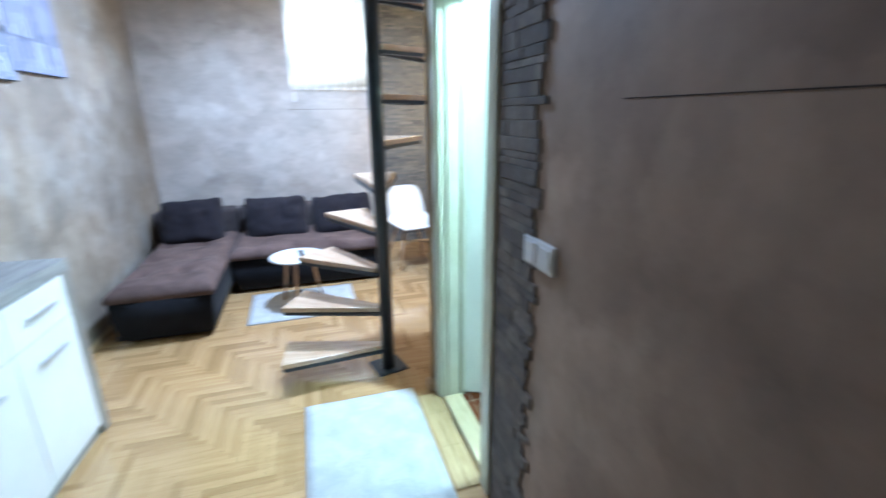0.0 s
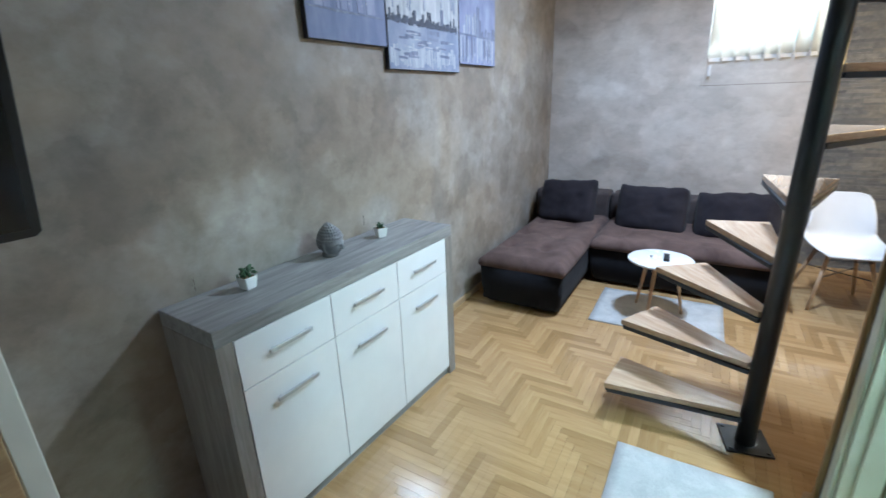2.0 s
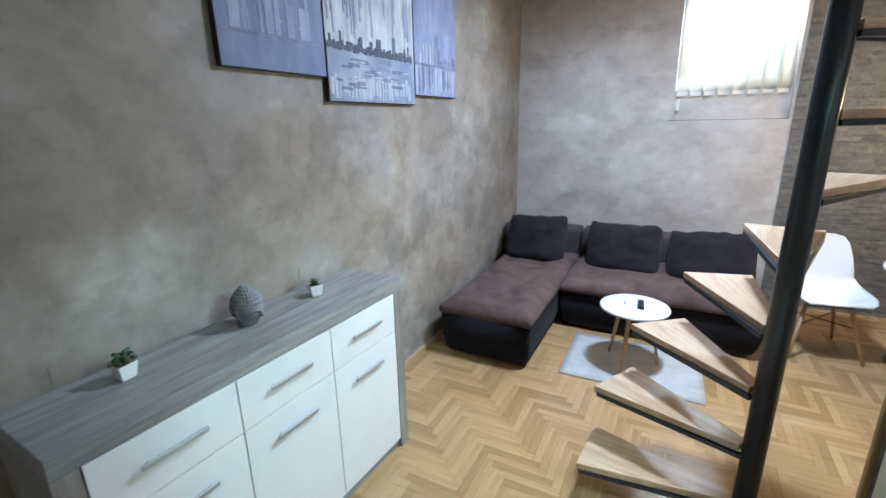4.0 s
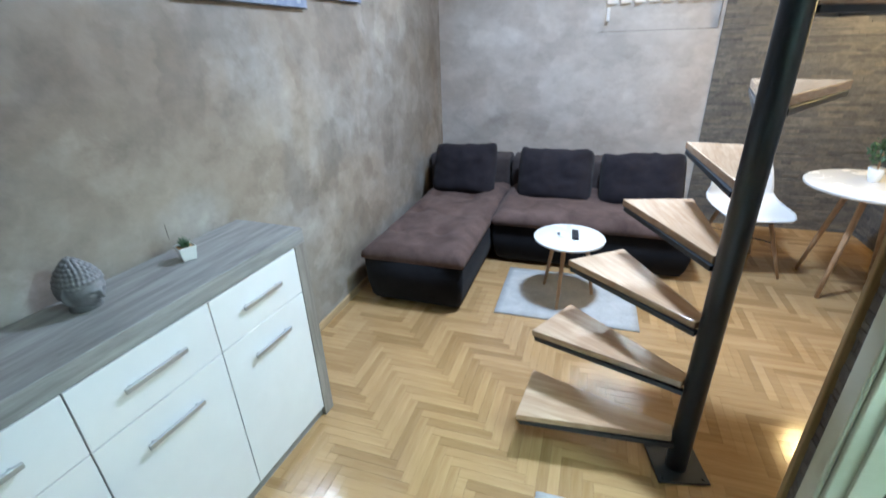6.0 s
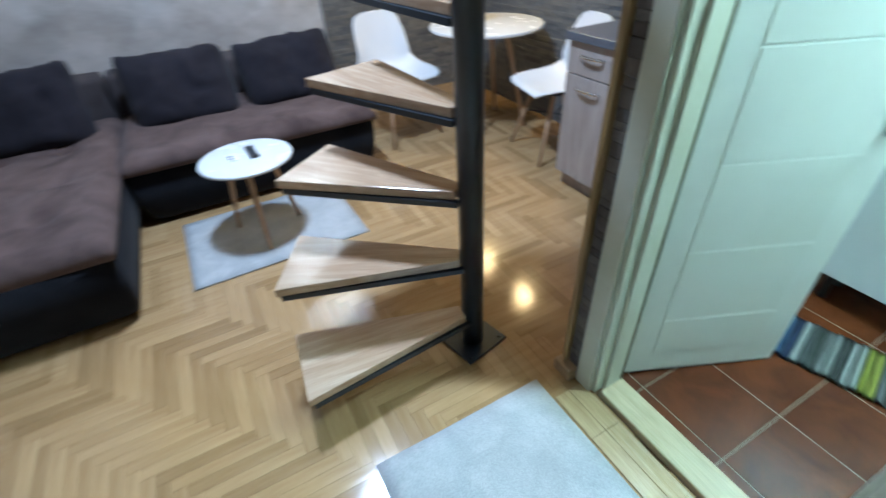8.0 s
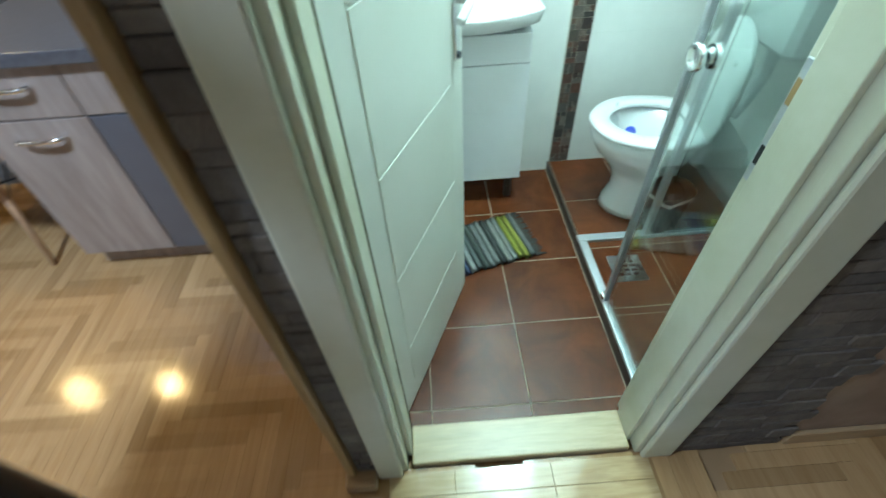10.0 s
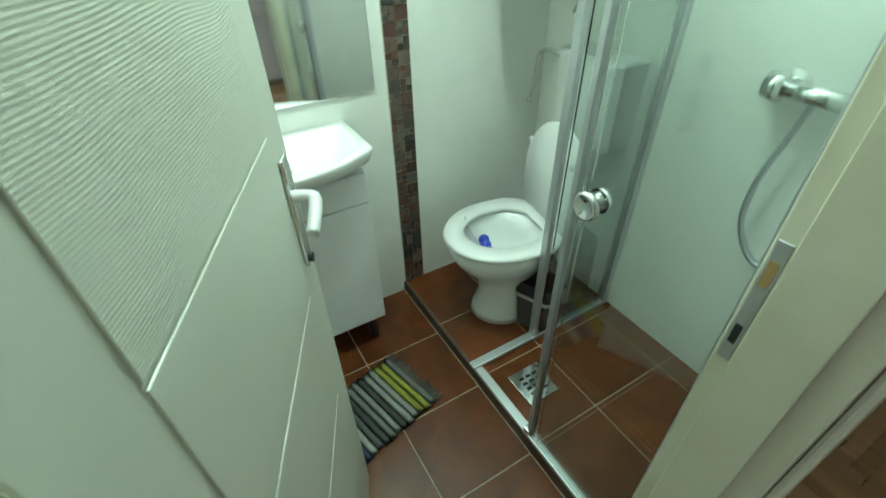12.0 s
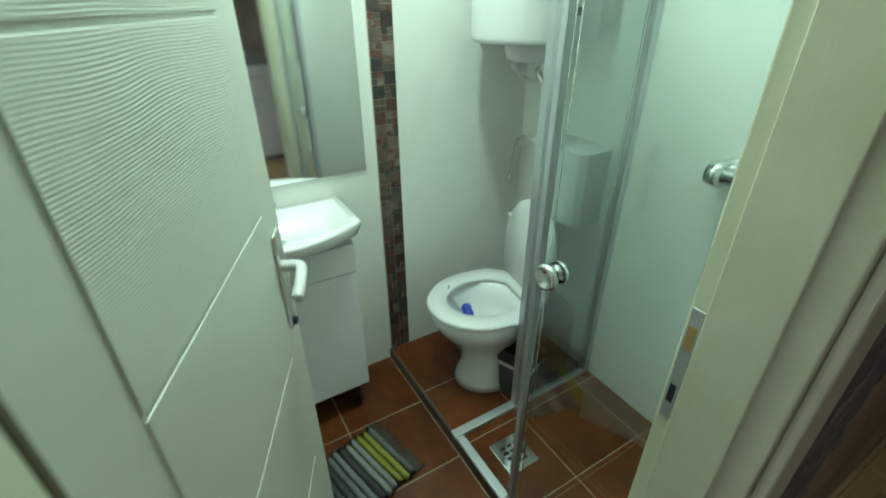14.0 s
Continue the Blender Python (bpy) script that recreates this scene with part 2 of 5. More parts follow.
M_SILL = wood("pale_threshold", (0.52, 0.42, 0.24), (0.68, 0.58, 0.38), 0.3, "y")
M_BORDER = wood("lacquered_border_oak", (0.42, 0.29, 0.13), (0.58, 0.44, 0.24), 0.08, "y", 1.0, 0.6)
M_BEAD = wood("golden_corner_bead", (0.28, 0.17, 0.06), (0.42, 0.28, 0.12), 0.4, "z")
M_GROUT = plain("grey_grout", (0.34, 0.26, 0.18), 0.9)
M_CERAMIC = plain("white_ceramic", (0.84, 0.85, 0.84), 0.1, vary=0.015, relief=0.01, coat=0.5)
M_GLASS = glass("shower_glass", (0.92, 0.972, 0.955))
M_WINGLASS = glass("window_glass", (1, 1, 1))
M_KITWOOD = wood("kitchen_ash_laminate", (0.26, 0.21, 0.18), (0.40, 0.34, 0.30), 0.45, "z", 0.8)
M_KITGREY = plain("kitchen_grey_laminate", (0.12, 0.12, 0.135), 0.4, vary=0.05)
M_WORKTOP = plain("dark_worktop", (0.10, 0.10, 0.11), 0.3, vary=0.25, scale=60)
M_LEAF = plain("plant_leaf", (0.045, 0.10, 0.04), 0.5, vary=0.35, scale=30)
M_MIRROR = plain("mirror_silver", (0.86, 0.88, 0.87), 0.015, 1.0, vary=0.005, relief=0.0)
M_BULB = glow("bulb_warm", (1, 0.7, 0.35), 12)
M_HEAD = plain("grey_stone_cast", (0.20, 0.195, 0.205), 0.55, vary=0.2, scale=25, grain=70, relief=0.5)


# ---- mesh helpers ----
def mesh_of(bm, name, smooth=False):
    me = bpy.data.meshes.new(name)
    bm.normal_update()
    bm.to_mesh(me)
    bm.free()
    for f in me.polygons:
        f.use_smooth = smooth
    return me


def part(name, bm, material, parent=None, label="", smooth=False, m=None):
    me = mesh_of(bm, name, smooth)
    me.materials.append(material)
    ob = new(name, me)
    ob.parent = parent
    if m is not None:
        ob.matrix_basis = m
    if label:
        ob["label"] = label
    return ob


def thing(name, label, category, m=None, group="", kind=""):
    ob = new(name)
    ob.empty_display_size = 0.1
    if m is not None:
        ob.matrix_basis = m
    return tagged(ob, label, category, group, kind)


def box(x0, x1, y0, y1, z0, z1, bevel=0.0, seg=2, bm=None):
    own = bmesh.new()
    bmesh.ops.create_cube(own, size=1.0)
    bmesh.ops.scale(own, vec=(x1 - x0, y1 - y0, z1 - z0), verts=own.verts)
    bmesh.ops.translate(own, vec=((x0 + x1) / 2, (y0 + y1) / 2, (z0 + z1) / 2), verts=own.verts)
    if bevel:
        bmesh.ops.bevel(own, geom=own.edges, offset=bevel, segments=seg, profile=0.5, affect="EDGES", clamp_overlap=True)
    if bm is None:
        return own
    return merged(bm, own)


def merged(bm, other):
    me = bpy.data.meshes.new("tmp")
    other.to_mesh(me)
    other.free()
    bm.from_mesh(me)
    bpy.data.meshes.remove(me)
    return bm


def rod(a, b, r0, r1=None, seg=16, bm=None, caps=True):
    a, b = Vector(a), Vector(b)
    own = bmesh.new()
    d = (b - a).length
    bmesh.ops.create_cone(own, cap_ends=caps, segments=seg, radius1=r0, radius2=r0 if r1 is None else r1, depth=d)
    bmesh.ops.transform(own, matrix=Matrix.Translation((a + b) / 2) @ (b - a).to_track_quat("Z", "Y").to_matrix().to_4x4(), verts=own.verts)
    return own if bm is None else merged(bm, own)


def prism(outline, z0, z1, bevel=0.0, seg=2):
    bm = bmesh.new()
    f = bm.faces.new([bm.verts.new((x, y, z0)) for x, y in outline])
    top = bmesh.ops.extrude_face_region(bm, geom=[f])
    bmesh.ops.translate(bm, vec=(0, 0, z1 - z0), verts=[v for v in top["geom"] if isinstance(v, bmesh.types.BMVert)])
    bmesh.ops.recalc_face_normals(bm, faces=bm.faces)
    if bevel:
        bmesh.ops.bevel(bm, geom=bm.edges, offset=bevel, segments=seg, profile=0.5, affect="EDGES", clamp_overlap=True)
    return bm


def lathe(profile, seg=32, cap=True):
    """A turned body from (radius, height) rows, bottom to top."""
    bm = bmesh.new()
    rings = []
    for r, z in profile:
        rings.append([bm.verts.new((r * math.cos(2 * math.pi * i / seg), r * math.sin(2 * math.pi * i / seg), z)) for i in range(seg)])
    for lo, hi in zip(rings, rings[1:]):
        for i in range(seg):
            bm.faces.new((lo[i], lo[(i + 1) % seg], hi[(i + 1) % seg], hi[i]))
    if cap:
        bm.faces.new(list(reversed(rings[0])))
        bm.faces.new(rings[-1])
    return bm


def loft(rings, close=True, caps=True):
    bm = bmesh.new()
    vs = [[bm.verts.new(p) for p in r] for r in rings]
    n = len(vs[0])
    for lo, hi in zip(vs, vs[1:]):
        for i in range(n if close else n - 1):
            bm.faces.new((lo[i], lo[(i + 1) % n], hi[(i + 1) % n], hi[i]))
    if caps and close:
        bm.faces.new(list(reversed(vs[0])))
        bm.faces.new(vs[-1])
    bmesh.ops.recalc_face_normals(bm, faces=bm.faces)
    return bm


def tube(points, r, seg=10):
    """A bent pipe through the points, softened between them."""
    pts = [Vector(p) for p in points]
    fine = []
    for i in range(len(pts) - 1):
        p0, p1, p2, p3 = pts[max(i - 1, 0)], pts[i], pts[i + 1], pts[min(i + 2, len(pts) - 1)]
        for s in range(6):
            t = s / 6
            fine.append(0.5 * (2 * p1 + (p2 - p0) * t + (2 * p0 - 5 * p1 + 4 * p2 - p3) * t * t + (3 * p1 - p0 - 3 * p2 + p3) * t ** 3))
    fine.append(pts[-1])
    rings, ref = [], Vector((0.31, 0.17, 0.93))
    for i, p in enumerate(fine):
        d = (fine[min(i + 1, len(fine) - 1)] - fine[max(i - 1, 0)]).normalized()
        u = d.cross(ref).normalized()
        v = d.cross(u)
        rings.append([p + r * (math.cos(2 * math.pi * k / seg) * u + math.sin(2 * math.pi * k / seg) * v) for k in range(seg)])
    return loft(rings)


def pillow(w, d, h, nu=14, nv=14, puff=0.5, seed=0, crease=0.01):
    """A stuffed cushion, w by d, h thick at its middle, with thin seams and slightly uneven faces."""
    bm = bmesh.new()
    grid = {}
    for side in (1, -1):
        for i in range(nu + 1):
            for j in range(nv + 1):
                u, v = 2 * i / nu - 1, 2 * j / nv - 1
                edge = i in (0, nu) or j in (0, nv)
                if side == -1 and edge:
                    grid[-1, i, j] = grid[1, i, j]
                    continue
                k = (max(0, 1 - u ** 4) * max(0, 1 - v ** 4)) ** puff
                pull = 1 - 0.035 * abs(v) ** 9 + 0.012 * (1 - v * v)
                n = noise.noise(Vector((u * 2.1 + seed, v * 2.1, side * 3.0 + seed))) + 0.5 * noise.noise(Vector((u * 5.5, v * 4.5 + seed, side)))
                sag = (0.03 * noise.noise(Vector((u * 1.7 + seed, 4.0, 0.0))) + 0.012 * noise.noise(Vector((u * 5.0, seed, 2.0)))) * max(0.0, v) ** 2
                z = side * h / 2 * k * (1 - 0.22 * v) + n * crease * k
                grid[side, i, j] = bm.verts.new((u * w / 2 * pull, v * d / 2 * (1 - 0.045 * abs(u) ** 9 * abs(v) + 0.010 * (1 - u * u)) - sag, z))
    for side in (1, -1):
        for i in range(nu):
            for j in range(nv):
                q = [grid[side, i, j], grid[side, i + 1, j], grid[side, i + 1, j + 1], grid[side, i, j + 1]]
                bm.faces.new(q if side == 1 else list(reversed(q)))
    return bm


def structure(name, bm, material, label, category="", smooth=False):
    return tagged(part(name, bm, material, None, label, smooth), label, category or name.split("_")[0], kind="structure")


# ---- plan ----
NORTH, EAST, SOUTH, CEIL = 5.85, 3.60, -1.2, 3.08
PART_X, PART_T = 2.13, 0.128          # wall between hall and bathroom
BATH_E, BATH_S, BATH_N, BATH_STEP = 3.40, 1.262, 2.60, 1.90
STUB_N = 2.697                        # north end of the stub wall by the door
DOOR_S, DOOR_N, DOOR_H = 1.90, 2.594, 2.06
WIN_X0, WIN_X1, WIN_Z0, WIN_Z1 = 1.43, 2.29, 1.60, 2.86

structure("floor", box(-0.15, EAST + 0.15, SOUTH - 0.15, NORTH + 0.2, -0.12, -0.012), M_GAP, "subfloor under an oak herringbone parquet floor")
structure("ceiling", box(-0.15, EAST + 0.15, SOUTH - 0.15, NORTH + 0.2, CEIL, CEIL + 0.12), M_CEIL, "plain white painted ceiling")
structure("wall_west", box(-0.15, 0.0, SOUTH - 0.15, NORTH + 0.2, -0.012, CEIL), M_WALL, "brown-grey mottled decorative plaster wall")
structure("wall_south", box(0.0, EAST, SOUTH - 0.15, SOUTH, -0.012, CEIL), M_WALL, "brown-grey mottled decorative plaster wall")
structure("wall_east", box(EAST, EAST + 0.15, SOUTH - 0.15, NORTH + 0.2, -0.012, CEIL), M_GREY, "grey plaster wall behind ledge stone")
# north wall with a window niche
bm = box(0.0, WIN_X0, NORTH, NORTH + 0.2, -0.012, CEIL)
box(WIN_X1, EAST, NORTH, NORTH + 0.2, -0.012, CEIL, bm=bm)
box(WIN_X0, WIN_X1, NORTH, NORTH + 0.2, -0.012, WIN_Z0, bm=bm)
box(WIN_X0, WIN_X1, NORTH, NORTH + 0.2, WIN_Z1, CEIL, bm=bm)
box(WIN_X0, WIN_X1, NORTH + 0.05, NORTH + 0.2, WIN_Z0, 1.86, bm=bm)
structure("wall_north", bm, M_GREY, "grey mottled decorative plaster wall with a high window")
# hall wall with the bathroom door opening
bm = box(PART_X, PART_X + PART_T, SOUTH, DOOR_S, -0.012, CEIL)
box(PART_X, PART_X + PART_T, DOOR_N, STUB_N, -0.012, CEIL, bm=bm)
box(PART_X, PART_X + PART_T, DOOR_S, DOOR_N, DOOR_H, CEIL, bm=bm)
structure("wall_hall", bm, M_HALL, "brown mottled plaster wall beside the bathroom door")
bm = box(PART_X + PART_T, EAST, BATH_N, STUB_N, -0.012, CEIL)
structure("wall_bath_north", bm, M_BATHWALL, "smooth white bathroom wall")
structure("wall_bath_south", box(PART_X + PART_T, EAST, BATH_S - 0.12, BATH_S, -0.012, CEIL), M_BATHWALL, "smooth white shower wall")
structure("wall_bath_east", box(BATH_E, EAST, BATH_S, BATH_N, -0.012, CEIL), M_BATHWALL, "smooth white tiled bathroom wall")
structure("ceiling_bath", box(PART_X + PART_T, BATH_E, BATH_S, BATH_N, 2.35, 2.40), M_CEIL, "plain white bathroom ceiling", "ceiling")

bm = box(PART_X + PART_T + 0.0002, PART_X + PART_T + 0.005, BATH_S, DOOR_S, -0.006, 2.35)
box(PART_X + PART_T + 0.0002, PART_X + PART_T + 0.005, DOOR_S, DOOR_N, DOOR_H + 0.002, 2.35, bm=bm)
structure("wall_bath_west", bm, M_BATHWALL, "smooth white bathroom wall beside the door")

# ---- window, blind ----
win = thing("window_1", "high white-framed window behind a vertical blind", "window", kind="structure")
bm = box(WIN_X0 + 0.03, WIN_X0 + 0.09, NORTH + 0.1, NORTH + 0.16, 1.87, WIN_Z1 - 0.01, 0.006)
box(WIN_X1 - 0.09, WIN_X1 - 0.03, NORTH + 0.1, NORTH + 0.16, 1.87, WIN_Z1 - 0.01, 0.006, bm=bm)
box(WIN_X0 + 0.09, WIN_X1 - 0.09, NORTH + 0.1, NORTH + 0.16, 1.87, 1.93, 0.006, bm=bm)
box(WIN_X0 + 0.09, WIN_X1 - 0.09, NORTH + 0.1, NORTH + 0.16, WIN_Z1 - 0.07, WIN_Z1 - 0.01, 0.006, bm=bm)
part("window_frame", bm, M_SHELL, win)
pane = part("pane", box(WIN_X0 + 0.09, WIN_X1 - 0.09, NORTH + 0.125, NORTH + 0.131, 1.93, WIN_Z1 - 0.07), M_WINGLASS, win)
pane.visible_shadow = False
m_blind, nt, p = shader("cream_blind_fabric", (0.86, 0.84, 0.78), 0.8)
p.inputs["Transmission Weight"].default_value = 0.0
tr = node(nt, "ShaderNodeBsdfTranslucent", Color=(0.86, 0.84, 0.78, 1))
mx = node(nt, "ShaderNodeMixShader", Fac=0.6)
nt.links.new(p.outputs[0], mx.inputs[1])
nt.links.new(tr.outputs[0], mx.inputs[2])
nt.links.new(mx.outputs[0], nt.nodes["Material Output"].inputs[0])
bump(nt, p, fuzz(nt, coords(nt), 300, 1.0), 0.2)
blind = thing("vertical_blind", "cream fabric vertical blind hanging in front of the window", "blind")
part("rail", box(WIN_X0, WIN_X1, NORTH + 0.0, NORTH + 0.04, WIN_Z1 - 0.05, WIN_Z1 - 0.001, 0.004), M_SHELL, blind)
slat = None
for i in range(8):
    x = WIN_X0 + 0.06 + i * 0.105
    if slat is None:
        bm = loft([[(-0.06, 0.0, z), (-0.03, 0.008, z), (0.0, 0.011, z), (0.03, 0.008, z), (0.06, 0.0, z)] for z in (0.0, 0.99)], close=False, caps=False)
        bmesh.ops.solidify(bm, geom=bm.faces, thickness=0.0012)
        slat = part("slat", bm, m_blind, blind, smooth=True)
    else:
        slat = new("slat", slat.data)
        slat.parent = blind
    slat.matrix_basis = pose(x, NORTH + 0.018, 1.832, 0, 0, 33)
    wt = part("weight", box(-0.05, 0.05, -0.002, 0.003, -0.028, 0.004, 0.001), M_SHELL, slat)
tag = part("chain_weight", box(-0.014, 0.014, -0.012, 0.0, -0.05, 0.05, 0.004), M_SHELL, None)
tag.matrix_basis = pose(1.465, NORTH, 1.73)
tagged(tag, "small white plastic blind cord weight on the wall", "cord weight")

# ---- wooden baseboards ----
structure("baseboard", box(0.0, 0.014, 2.95, NORTH, 0.0, 0.05, 0.004), M_SKIRT, "thin oak baseboard along the plaster wall")
structure("baseboard", box(0.0, 0.014, SOUTH, 1.48, 0.0, 0.05, 0.004), M_SKIRT, "thin oak baseboard along the plaster wall")
structure("baseboard", box(PART_X - 0.014, PART_X, SOUTH, 1.55, 0.0, 0.06, 0.004), M_SKIRT, "thin oak baseboard along the hall wall")
structure("baseboard", box(PART_X - 0.05, PART_X - 0.002, 2.63, 2.708, 0.0, 0.05, 0.006), M_SKIRT, "dark oak baseboard block at the foot of the stone")
structure("trim", box(PART_X - 0.024, PART_X + 0.01, 2.680, 2.700, 0.05, CEIL, 0.004), M_BEAD, "golden wooden corner bead on the stone edge")

# ---- bathroom door ----
door = thing("door_1", "open cream bathroom door with wavy embossed panels", "door", pose(PART_X + PART_T + 0.006, 2.555, 0.012, 0, 0, -24.0), kind="structure")
LEAF_L, LEAF_H, LEAF_T = 0.528, 2.0, 0.04
def door_skin(name, strength):
    m, nt, p = shader(name, (0.80, 0.82, 0.73), 0.30)
    vec = coords(nt)
    wv = node(nt, "ShaderNodeTexWave", Scale=95.0, Distortion=20.0, Detail=1.0)
    wv.inputs["Detail Scale"].default_value = 0.06
    wv.bands_direction = "Z"
    nt.links.new(vec, wv.inputs["Vector"])
    fade = ramp(nt, fuzz(nt, vec, 4.5, 2.0), (0.34, (0.12, 0.12, 0.12)), (0.56, (1, 1, 1)))
    bump(nt, p, blend(nt, "MULTIPLY", 1.0, wv.outputs["Fac"], fade), strength, 0.0008)
    nt.links.new(ramp(nt, fuzz(nt, vec, 3.0), (0.3, (0.77, 0.79, 0.70)), (0.7, (0.82, 0.84, 0.76))), p.inputs["Base Color"])
    return m


m_leaf, m_leaf_low = door_skin("embossed_door_skin", 0.42), door_skin("faint_door_skin", 0.12)
part("leaf", box(0.0, LEAF_L, 0.0, LEAF_T, 0.0, LEAF_H, 0.003), M_DOOR, door)
RAILS = (0.09, 0.252, 0.522, 0.792, 1.062, 1.320, 1.58, 1.93)
for z0, z1 in zip(RAILS, RAILS[1:]):
    part("panel", box(0.08, LEAF_L - 0.083, -0.0022, 0.001, z0 + 0.0025, z1 - 0.0025, 0.0018), m_leaf if z0 > 0.9 else m_leaf_low, door)
for y in (LEAF_T, 0.0):
    s = 1 if y > 0 else -1
    plate = part("handle_plate", box(LEAF_L - 0.062, LEAF_L - 0.030, min(y, y + s * 0.007), max(y, y + s * 0.007), 0.832, 1.016, 0.003), M_CHROME, door, "chrome door plate")
    part("lever", tube([(LEAF_L - 0.046, y, 0.952), (LEAF_L - 0.046, y + s * 0.022, 0.952), (LEAF_L - 0.052, y + s * 0.036, 0.951), (LEAF_L - 0.085, y + s * 0.040, 0.947), (LEAF_L - 0.12, y + s * 0.038, 0.935)], 0.0095), M_SHELL if s < 0 else M_CHROME, plate, "polished lever handle", True)
    part("keyhole", rod((LEAF_L - 0.046, y, 0.84), (LEAF_L - 0.046, y + s * 0.012, 0.84), 0.008), M_STEEL, plate)
frame_ = thing("door_frame", "cream laminated door frame of the bathroom", "door frame", kind="structure")
JS, JN = 1.945, 2.552
for name, y0, y1 in (("jamb", DOOR_S, JS), ("jamb", JN, DOOR_N)):
    part(name, box(PART_X - 0.004, PART_X + PART_T + 0.004, y0, y1, 0.0, DOOR_H, 0.003), M_FRAME, frame_)
part("head_jamb", box(PART_X - 0.004, PART_X + PART_T + 0.004, JS, JN, DOOR_H - 0.045, DOOR_H, 0.003), M_FRAME, frame_)
part("stop", box(PART_X + 0.034, PART_X + 0.100, JN - 0.012, JN - 0.0005, 0.0, DOOR_H - 0.046, 0.002), M_FRAME, frame_)
part("stop", box(PART_X + 0.030, PART_X + 0.1065, JS + 0.0005, JS + 0.012, 0.0, DOOR_H - 0.046, 0.002), M_FRAME, frame_)
for y0, y1 in ((DOOR_S - 0.05, JS - 0.012), (JN + 0.012, DOOR_N + 0.035)):
    part("casing", box(PART_X - 0.020, PART_X - 0.0045, y0, y1, 0.0, DOOR_H + 0.03, 0.006), M_FRAME, frame_)
part("casing", box(PART_X - 0.020, PART_X - 0.0045, DOOR_S - 0.05, DOOR_N + 0.035, DOOR_H + 0.031, DOOR_H + 0.09, 0.006), M_FRAME, frame_)
# Narrow olive brown strip between the north stop and the leaf.
part("seal", box(PART_X + 0.1005, PART_X + 0.112, JN - 0.013, JN - 0.0005, 0.0, DOOR_H - 0.046, 0.003), plain("olive_brown", (0.10, 0.085, 0.04), 0.6), frame_, "olive brown strip along the door stop")
strike = part("strike_plate", box(PART_X + 0.110, PART_X + 0.127, JS + 0.0005, JS + 0.003, 0.82, 1.008, 0.001), M_ALU, frame_, "worn metal strike plate")
part("latch_hole", box(PART_X + 0.113, PART_X + 0.124, JS + 0.003, JS + 0.004, 0.945, 0.982, 0.0004), M_BEAD, strike)
part("bolt_hole", box(PART_X + 0.114, PART_X + 0.123, JS + 0.003, JS + 0.004, 0.85, 0.882, 0.0004), M_BLACK, strike)
structure("threshold", box(PART_X + 0.004, PART_X + 0.108, JS + 0.013, JN - 0.013, -0.012, 0.022, 0.005), M_SILL, "pale varnished wooden door threshold")
border = structure("threshold", box(PART_X - 0.13, PART_X - 0.012, JS - 0.03, JN + 0.05, -0.012, 0.002), M_GAP, "pale lacquered oak border strip before the threshold")
for y0, y1 in ((JS - 0.03, 2.175), (2.175, 2.43), (2.43, JN + 0.05)):
    for x0, x1 in ((PART_X - 0.13, PART_X - 0.072), (PART_X - 0.072, PART_X - 0.012)):
        part("plank", box(x0 + 0.0004, x1 - 0.0004, y0 + 0.0004, y1 - 0.0004, 0.002, 0.006, 0.0008, 1), M_BORDER, border)

M_CRACK_SHADE = plain("plaster_joint_and_shade", (0.05, 0.035, 0.025), 0.9)
structure("trim", box(PART_X - 0.0012, PART_X - 0.0002, 0.2, 1.26, 1.564, 1.5662), M_CRACK_SHADE, "fine dark joint line in the brown plaster")
# Thin dark slab stands in for the shade at the niche's lower edge.
structure("trim", box(1.40, WIN_X1, NORTH - 0.0012, NORTH - 0.0002, 1.598, 1.601), M_CRACK_SHADE, "painted dark shadow line along the window niche edge")
structure("trim", box(0.0002, 0.0012, 1.655, 1.6565, 0.93, 0.985), M_CRACK_SHADE, "fine dark crack in the plaster wall")
structure("trim", box(0.0002, 0.0012, 2.62, 2.6215, 0.93, 0.99), M_CRACK_SHADE, "fine dark crack in the plaster wall")

# ---- light switch ----
sw = thing("light_switch", "white double light switch plate on the brown wall", "switch", pose(PART_X, 1.548, 1.155))
part("plate", box(-0.012, 0.0, -0.085, 0.085, -0.042, 0.042, 0.004), M_SHELL, sw)
for y in (-0.042, 0.042):
    part("rocker", box(-0.017, -0.0115, y - 0.03, y + 0.03, -0.03, 0.03, 0.003), M_SHELL, sw)


# ---- sideboard ----
def bar_handle(parent, x, y0, y1, z):
    h = part("handle", box(x + 0.008, x + 0.017, y0, y1, z - 0.0085, z + 0.0085, 0.003), M_ALU, parent, "brushed aluminium bar handle")
    for y in (y0 + 0.02, y1 - 0.02):
        part("foot", rod((x - 0.001, y, z), (x + 0.009, y, z), 0.005, seg=10), M_ALU, h)


side = thing("sideboard", "grey oak sideboard with gloss white drawers and doors", "sideboard", pose(0.010, 1.510, 0, 0, 0, -2.9))
SL, SD, SH = 1.375, 0.328, 0.92
part("top", box(0.0, SD, 0.0, SL, SH - 0.06, SH, 0.003), M_GREYOAK, side)
part("side_panel", box(0.0, SD, 0.0, 0.06, 0.0, SH - 0.0605, 0.002), M_GREYOAK_Z, side)
part("side_panel", box(0.0, SD, SL - 0.06, SL, 0.0, SH - 0.0605, 0.002), M_GREYOAK_Z, side)
part("back_panel", box(0.002, 0.012, 0.061, SL - 0.061, 0.05, SH - 0.061), M_GREYOAK, side)
part("plinth", box(0.03, SD - 0.02, 0.061, SL - 0.061, 0.0, 0.055), M_GREYOAK, side)
